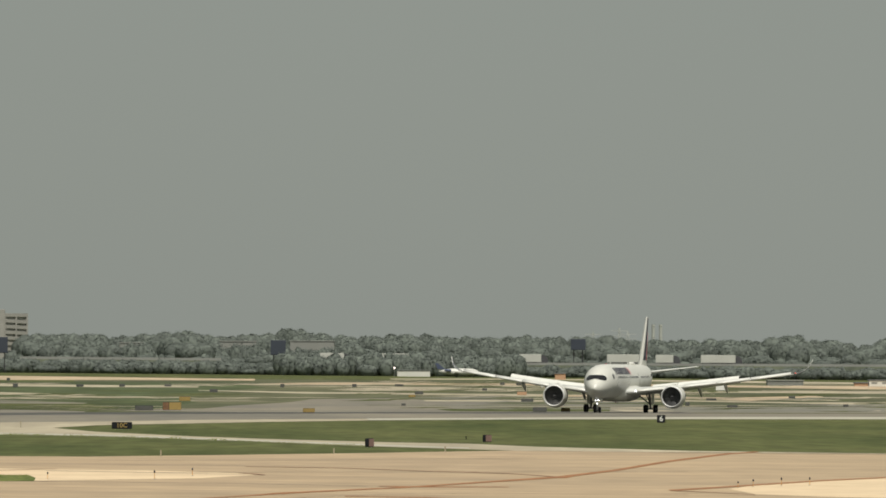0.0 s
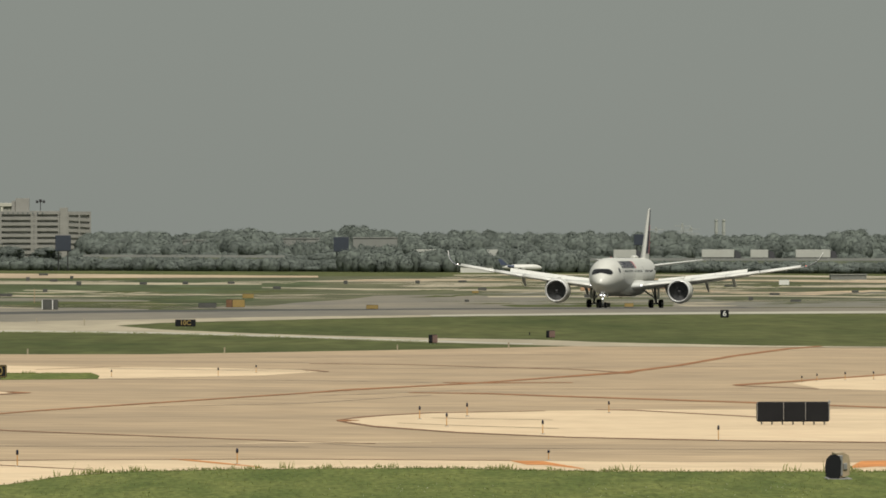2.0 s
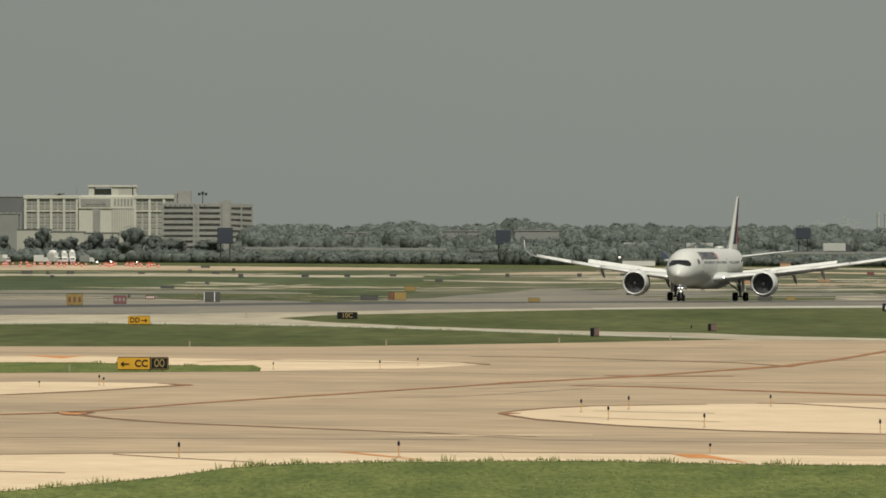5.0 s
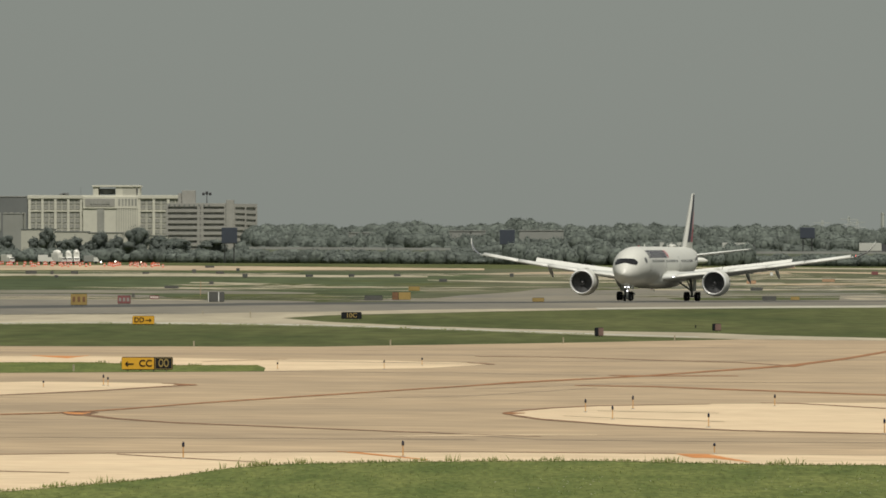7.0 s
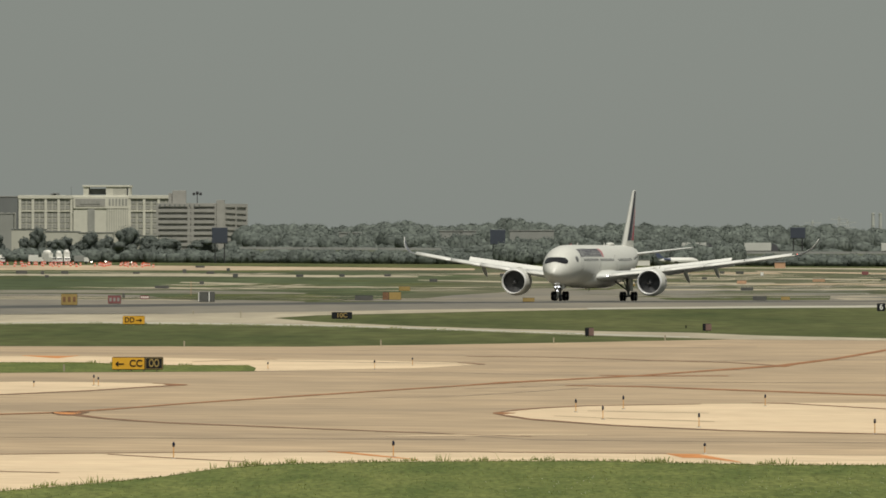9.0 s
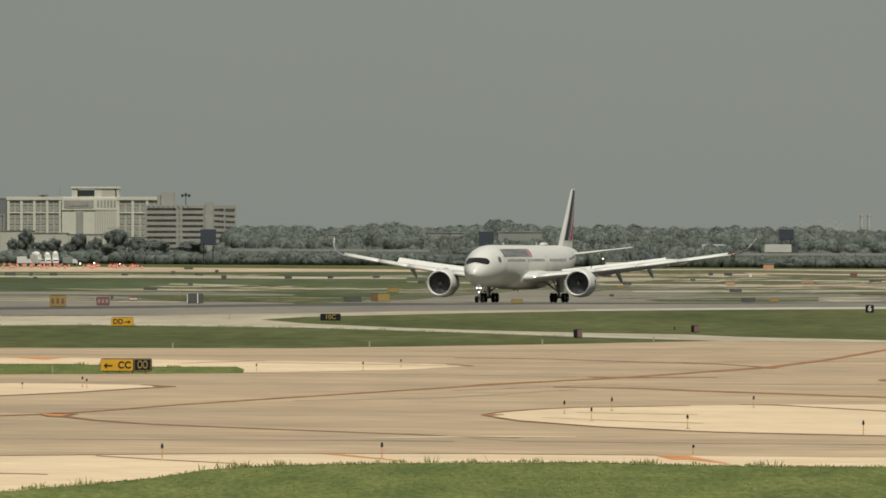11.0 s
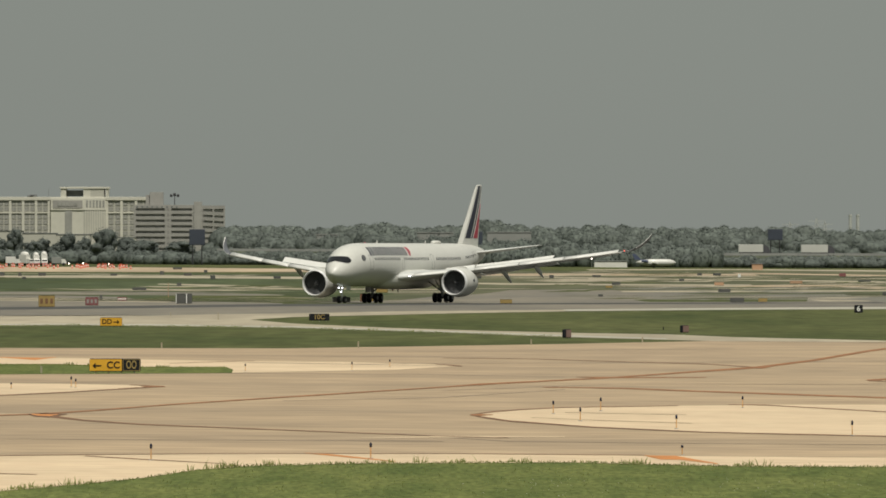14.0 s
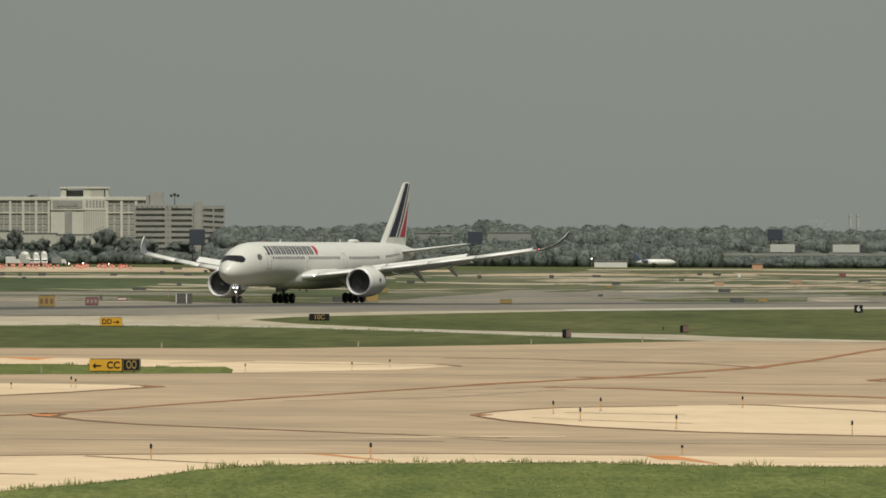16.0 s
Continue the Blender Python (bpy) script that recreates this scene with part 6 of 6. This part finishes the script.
for x0, x1, z0, z1 in ((0.44, 1.39, 0.755, 0.78), (0.44, 1.39, 0.14, 0.165), (0.44, 0.465, 0.165, 0.755), (1.365, 1.39, 0.165, 0.755)):
    add_box(bm, x0, x1, -0.032, -0.02, z0, z1)
part("panel_border", bm, DULL_YELLOW, cc_sign, "thin yellow border of the black panel")
arrow_on(cc_sign, -0.97, 0.43, 0.42, -1)
dd_sign = sign(-30.23, 874.9, 2.01, 0.90, ((0, 1, YELLOW, "<", BLACK),), "yellow taxiway sign with black letters in the grass", 3, 0, 0.11)
dd_text = part("lettering", lettering("DD", 0.45, BLACK), None, dd_sign, "black raised letters")
dd_text.location = (-0.38, -0.035, 0.50)
arrow_on(dd_sign, 0.44, 0.48, 0.48, 1)
sign(-12.44, 965.8, 2.05, 0.80, ((0.02, 0.98, BLACK, "10C", DULL_YELLOW),), "black runway sign with worn yellow characters in the grass", 3, 0, 0.10)
sign(49.9, 1153.4, 1.02, 1.05, ((0, 1, BLACK, "6", SIGN_WHITE),), "black distance sign with a white figure six", 2, 0, 0.12)
sign(-48.71, 1180.4, 2.01, 1.53, ((0, 1, DULL_YELLOW, 3, BROWN_LINE),), "dull yellow taxiway sign beside the runway", 3, 0, 0.12)
sign(-44.49, 1216.9, 1.65, 1.18, ((0, 1, SIGN_RED, 3, GARAGE_WALL),), "dark red mandatory sign beside the runway", 3, 0, 0.12)
sign(-45.72, 1368.5, 1.29, 0.60, ((0, 1, SIGN_RED, 4, SIGN_WHITE),), "small red and white board beyond the runway", 3, 0, 0.07)
sign(-34.42, 1276.2, 2.18, 1.43, ((0.0, 0.06, SIGN_WHITE, None, BLACK), (0.06, 0.6, DARK_SIGN, None, BLACK), (0.62, 0.7, SIGN_WHITE, None, BLACK), (0.72, 1, DARK_SIGN, None, BLACK)), "dark equipment cabinet with white uprights beyond the runway", 4, 0, 0.12)
sign(-14.41, 1360.9, 2.56, 0.80, ((0, 1, DARK_SIGN, None, BLACK),), "black sign back beyond the runway", 3, 0, 0.10)
sign(-10.62, 1383.7, 2.69, 1.26, ((0, 0.33, BROWN_LINE, None, BLACK), (0.34, 1, DULL_YELLOW, None, BLACK)), "worn yellow and black sign beyond the runway", 3, 0, 0.12)
sign(-13.23, 2081.7, 2.45, 1.10, ((0, 1, DULL_YELLOW, None, BLACK),), "small dull yellow sign beyond the runway", 2, 0, 0.12)
sign(8.8, 1341, 1.66, 0.67, ((0, 1, DULL_YELLOW, None, BLACK),), "small dull yellow sign beyond the runway", 2, 0, 0.08)
sign(10.07, 778.4, 0.73, 0.78, ((0.35, 1, FADED_RED, None, BLACK),), "faded red boxed sign by the service road", 2, 24, 0.09)
sign(21.17, 840.7, 0.79, 0.72, ((0.25, 1, FADED_RED, None, BLACK),), "faded red boxed sign in the grass", 2, 24, 0.09)
long_back = sign(19.8, 393, 3.0, 0.95, ((0.01, 0.365, BLACK, None, BLACK), (0.375, 0.665, BLACK, None, BLACK), (0.675, 0.99, BLACK, None, BLACK)), "long black sign back on short legs on pale concrete", 7, 0, 0.13)
for u in (-1.47, -0.39, 0.51, 1.47):
    part("seam_strip", box(u - 0.012, u + 0.012, -0.035, -0.02, 0.2, 0.93), SIGN_LEG, long_back, "thin grey seam strip")
part("top_cap", box(1.44, 1.53, -0.03, 0.27, 0.85, 1.0, 0.01), SIGN_LEG, long_back)
end_on_sign(16.14, 292.6)
sign(49.72, 1623.9, 2.39, 0.86, ((0, 1, DARK_SIGN, None, BLACK),), "small dark sign far across the field", 2, 0, 0.10, DARK_SIGN)
sign(56.24, 1689.1, 1.59, 0.75, ((0, 1, DULL_YELLOW, None, BLACK),), "small dull yellow sign far across the field", 2, 0, 0.09, DARK_SIGN)
sign(63.45, 2166, 2.80, 0.83, ((0, 1, DARK_SIGN, None, BLACK),), "small dark sign far across the field", 2, 0, 0.10, DARK_SIGN)
sign(67.84, 2360.7, 2.36, 0.97, ((0, 1, ORANGE, None, BLACK),), "small orange sign far across the field", 2, 0, 0.12, DARK_SIGN)
sign(42.55, 2360.1, 2.08, 0.83, ((0, 1, DARK_SIGN, None, BLACK),), "small dark sign far across the field", 2, 0, 0.10, DARK_SIGN)
sign(39.25, 2269.7, 1.60, 0.67, ((0, 1, DULL_YELLOW, None, BLACK),), "small dull yellow sign far across the field", 2, 0, 0.08, DARK_SIGN)
sign(31.93, 1945.7, 0.92, 0.52, ((0, 1, DARK_SIGN, None, BLACK),), "small dark sign far across the field", 2, 0, 0.06, DARK_SIGN)
sign(73.55, 2754.1, 1.30, 0.89, ((0, 1, DARK_SIGN, None, BLACK),), "small dark sign far across the field", 2, 0, 0.11, DARK_SIGN)
sign(78.71, 2758.8, 2.27, 0.81, ((0, 1, DARK_SIGN, None, BLACK),), "small dark sign far across the field", 2, 0, 0.10, DARK_SIGN)
sign(62.41, 2511.1, 1.33, 0.66, ((0, 1, DARK_SIGN, None, BLACK),), "small dark sign far across the field", 2, 0, 0.08, DARK_SIGN)
sign(113.92, 2739.2, 1.93, 1.13, ((0, 1, SIGN_RED, None, BLACK),), "small red sign far across the field", 2, 0, 0.12, DARK_SIGN)
sign(89.81, 2442.8, 3.16, 0.86, ((0, 1, ORANGE, None, BLACK),), "small orange sign far across the field", 2, 0, 0.10, DARK_SIGN)
sign(110.98, 2528.9, 3.27, 0.52, ((0, 1, DARK_SIGN, None, BLACK),), "small dark sign far across the field", 2, 0, 0.06, DARK_SIGN)
sign(42.52, 2662.3, 2.35, 0.63, ((0, 1, DARK_SIGN, None, BLACK),), "small dark sign far across the field", 2, 0, 0.08, DARK_SIGN)
sign(-112.83, 2561, 0.90, 0.98, ((0, 1, DARK_SIGN, None, BLACK),), "small dark sign far across the field", 2, 0, 0.12, DARK_SIGN)
sign(-107.56, 2577.2, 1.97, 0.91, ((0, 1, DARK_SIGN, None, BLACK),), "small dark sign far across the field", 2, 0, 0.11, DARK_SIGN)
sign(-106.73, 2447, 1.01, 0.72, ((0, 1, DARK_SIGN, None, BLACK),), "small dark sign far across the field", 2, 0, 0.09, DARK_SIGN)
sign(-89.34, 2605.2, 1.84, 0.61, ((0, 1, DARK_SIGN, None, BLACK),), "small dark sign far across the field", 2, 0, 0.07, DARK_SIGN)
sign(-77.28, 2640.6, 1.09, 1.16, ((0, 1, DARK_SIGN, None, BLACK),), "small dark sign far across the field", 2, 0, 0.12, DARK_SIGN)
sign(-69.73, 2622.8, 2.16, 0.77, ((0, 1, DARK_SIGN, None, BLACK),), "small dark sign far across the field", 2, 0, 0.09, DARK_SIGN)
sign(-67.72, 2741.2, 0.97, 0.97, ((0, 1, DARK_SIGN, None, BLACK),), "small dark sign far across the field", 2, 0, 0.12, DARK_SIGN)
sign(-59.33, 2475.3, 1.31, 1.16, ((0, 1, DARK_SIGN, None, BLACK),), "small dark sign far across the field", 2, 0, 0.12, DARK_SIGN)
sign(-67.18, 2124.7, 3.12, 0.69, ((0, 1, DARK_SIGN, None, BLACK),), "small dark sign far across the field", 2, 0, 0.08, DARK_SIGN)
sign(-61.73, 2247, 1.06, 0.86, ((0, 1, DARK_SIGN, None, BLACK),), "small dark sign far across the field", 2, 0, 0.10, DARK_SIGN)
sign(109.21, 2253, 2.39, 0.60, ((0, 1, DARK_SIGN, None, BLACK),), "small dark sign far across the field", 2, 0, 0.07, DARK_SIGN)
sign(102.59, 2024.4, 2.26, 0.54, ((0, 1, DARK_SIGN, None, BLACK),), "small dark sign far across the field", 2, 0, 0.06, DARK_SIGN)
sign(132.96, 2337.4, 1.65, 0.62, ((0, 1, DARK_SIGN, None, BLACK),), "small dark sign far across the field", 2, 0, 0.07, DARK_SIGN)
sign(130.35, 2085.6, 1.10, 0.67, ((0, 1, DARK_SIGN, None, BLACK),), "small dark sign far across the field", 2, 0, 0.08, DARK_SIGN)
sign(128.44, 2596.3, 2.75, 1.53, ((0, 1, SIGN_WHITE, None, BLACK),), "small white board far across the field", 2, 0, 0.12, DARK_SIGN)
sign(-80.64, 2916.9, 2.75, 0.69, ((0, 1, DARK_SIGN, None, BLACK),), "small dark sign far across the field", 2, 0, 0.08, DARK_SIGN)
sign(-52.5, 1474, 0.43, 0.78, ((0, 1, DARK_SIGN, None, BLACK),), "small dark sign far across the field", 2, 0, 0.09, DARK_SIGN)
sign(-118.71, 2567.4, 3.02, 1.06, ((0, 1, DARK_SIGN, None, BLACK),), "small dark sign far across the field", 2, 0, 0.12, DARK_SIGN)
sign(29.4, 2603.2, 1.23, 0.92, ((0, 1, DARK_SIGN, None, BLACK),), "small dark sign far across the field", 2, 0, 0.11, DARK_SIGN)
sign(-43.51, 2519.9, 1.93, 0.74, ((0, 1, DARK_SIGN, None, BLACK),), "small dark sign far across the field", 2, 0, 0.09, DARK_SIGN)
sign(95.84, 2083.4, 0.98, 0.86, ((0, 1, DARK_SIGN, None, BLACK),), "small dark sign far across the field", 2, 0, 0.10, DARK_SIGN)
sign(82.48, 2673.5, 0.79, 1.10, ((0, 1, SIGN_WHITE, None, BLACK),), "small white board far across the field", 2, 0, 0.12, DARK_SIGN)
sign(-7.94, 2368, 1.95, 0.84, ((0, 1, DARK_SIGN, None, BLACK),), "small dark sign far across the field", 2, 0, 0.10, DARK_SIGN)
sign(-20.79, 2560.6, 1.81, 0.75, ((0, 1, DARK_SIGN, None, BLACK),), "small dark sign far across the field", 2, 0, 0.09, DARK_SIGN)
sign(-32.58, 2528.9, 1.49, 0.89, ((0, 1, DARK_SIGN, None, BLACK),), "small dark sign far across the field", 2, 0, 0.11, DARK_SIGN)
sign(9.73, 2564, 1.06, 1.06, ((0, 1, DARK_SIGN, None, BLACK),), "small dark sign far across the field", 2, 0, 0.12, DARK_SIGN)
edge_light(-9.32, 306.6, 1.16)
edge_light(-2.34, 311.1, 1.14)
edge_light(7.96, 319.7, 0.75)
edge_light(5.51, 385.5, 1.19)
edge_light(4.63, 403.4, 1.20)
edge_light(6.76, 411.7, 1.27)
edge_light(8.96, 368.8, 1.19)
edge_light(13.18, 422.6, 1.13)
edge_light(15.19, 356.6, 1.24)
edge_light(-11.27, 547.6, 0.92)
edge_light(-5.23, 551.8, 1.16)
edge_light(-3.16, 571.2, 1.03)
edge_light(-21.1, 469.4, 0.70)
edge_light(-18.45, 476.7, 1.18)
edge_light(-18.15, 474.7, 1.00)
edge_light(27.48, 535.7, 0.80)
edge_light(28.62, 541.3, 0.94)
edge_light(30.55, 547.3, 1.02)
edge_light(32.37, 550.8, 1.02)
edge_light(22.26, 343.5, 1.11)
marker_post(-22.29, 533.1, 0.34, FARPAVE)
marker_post(-19.89, 679, 0.36, FARPAVE)
marker_post(-6.08, 689.4, 0.43, FARPAVE)
marker_post(6.6, 719.2, 0.40, FARPAVE)
marker_post(15.44, 743.6, 0.42, FARPAVE)
marker_post(-23.1, 986.7, 0.64, FARPAVE)
marker_post(-29.37, 1035.9, 0.37, FARPAVE)
marker_post(-51.44, 1799.2, 2.65, ORANGE)
marker_post(20.24, 882.2, 0.21, BLACK)


# ---- what moves ----
# seconds, the point between the main gear and the wing (x, y), way off the line of sight in degrees, lean in degrees
ROLLOUT = [
    (0, 66.0, 1688.7, 10.5, -0.35),
    (1, 59.78, 1657.7, 9.5, -0.35),
    (2, 53.61, 1628.2, 9.34, -0.35),
    (3, 48.11, 1600.2, 9.44, -0.35),
    (4, 43.05, 1573.6, 9.73, -0.35),
    (5, 38.25, 1548.3, 10.09, -0.35),
    (6, 33.31, 1524.2, 10.45, -0.35),
    (7, 28.74, 1501.2, 10.83, -0.35),
    (8, 24.25, 1479.3, 11.27, -0.35),
    (9, 19.62, 1458.4, 11.85, -0.24),
    (10, 15.25, 1438.5, 12.64, -0.12),
    (11, 10.48, 1419.3, 13.71, -0.01),
    (12, 5.55, 1400.9, 15.10, 0.10),
    (13, 0.57, 1383.1, 16.79, 0.21),
    (14, -4.85, 1365.9, 18.76, 0.33),
    (15, -10.72, 1349.3, 20.74, 0.44),
    (16, -17.06, 1333.0, 22.46, 0.55),
]


def motions():
    def at_time(t, k):
        return float(np.interp(t, [r[0] for r in ROLLOUT], [r[k] for r in ROLLOUT]))
    rows = []
    for t, x, y, a, lean in ROLLOUT:
        rows.append((t, pose(x, y, ground(x, y) + 0.05, 0, 0, 270 - a) @ pose(0, 0, 0, lean, 0, 0) @ pose(33, 0, 0)))
    walk(AIRLINER, rows)
    # the wheels roll as far as the airliner goes
    times = [k / FPS for k in range(0, 16 * FPS + 1)]
    way, last, gone = [], None, 0.0
    for t in times:
        p = Vector((at_time(t, 1), at_time(t, 2)))
        gone += (p - last).length if last else 0.0
        last = p
        way.append(gone)
    for wheel, r in WHEELS:
        foot = wheel.location.copy()
        walk(wheel, [(t, Matrix.Translation(foot) @ Matrix.Rotation(s / r, 4, "Y")) for t, s in zip(times, way)])
    # traffic on the highway keeps its pace
    for truck_ in TRUCKS:
        p = truck_.location.copy()
        walk(truck_, [(0, pose(*p)), (16, pose(p.x + 92.0, p.y, p.z - 0.17))])


motions()
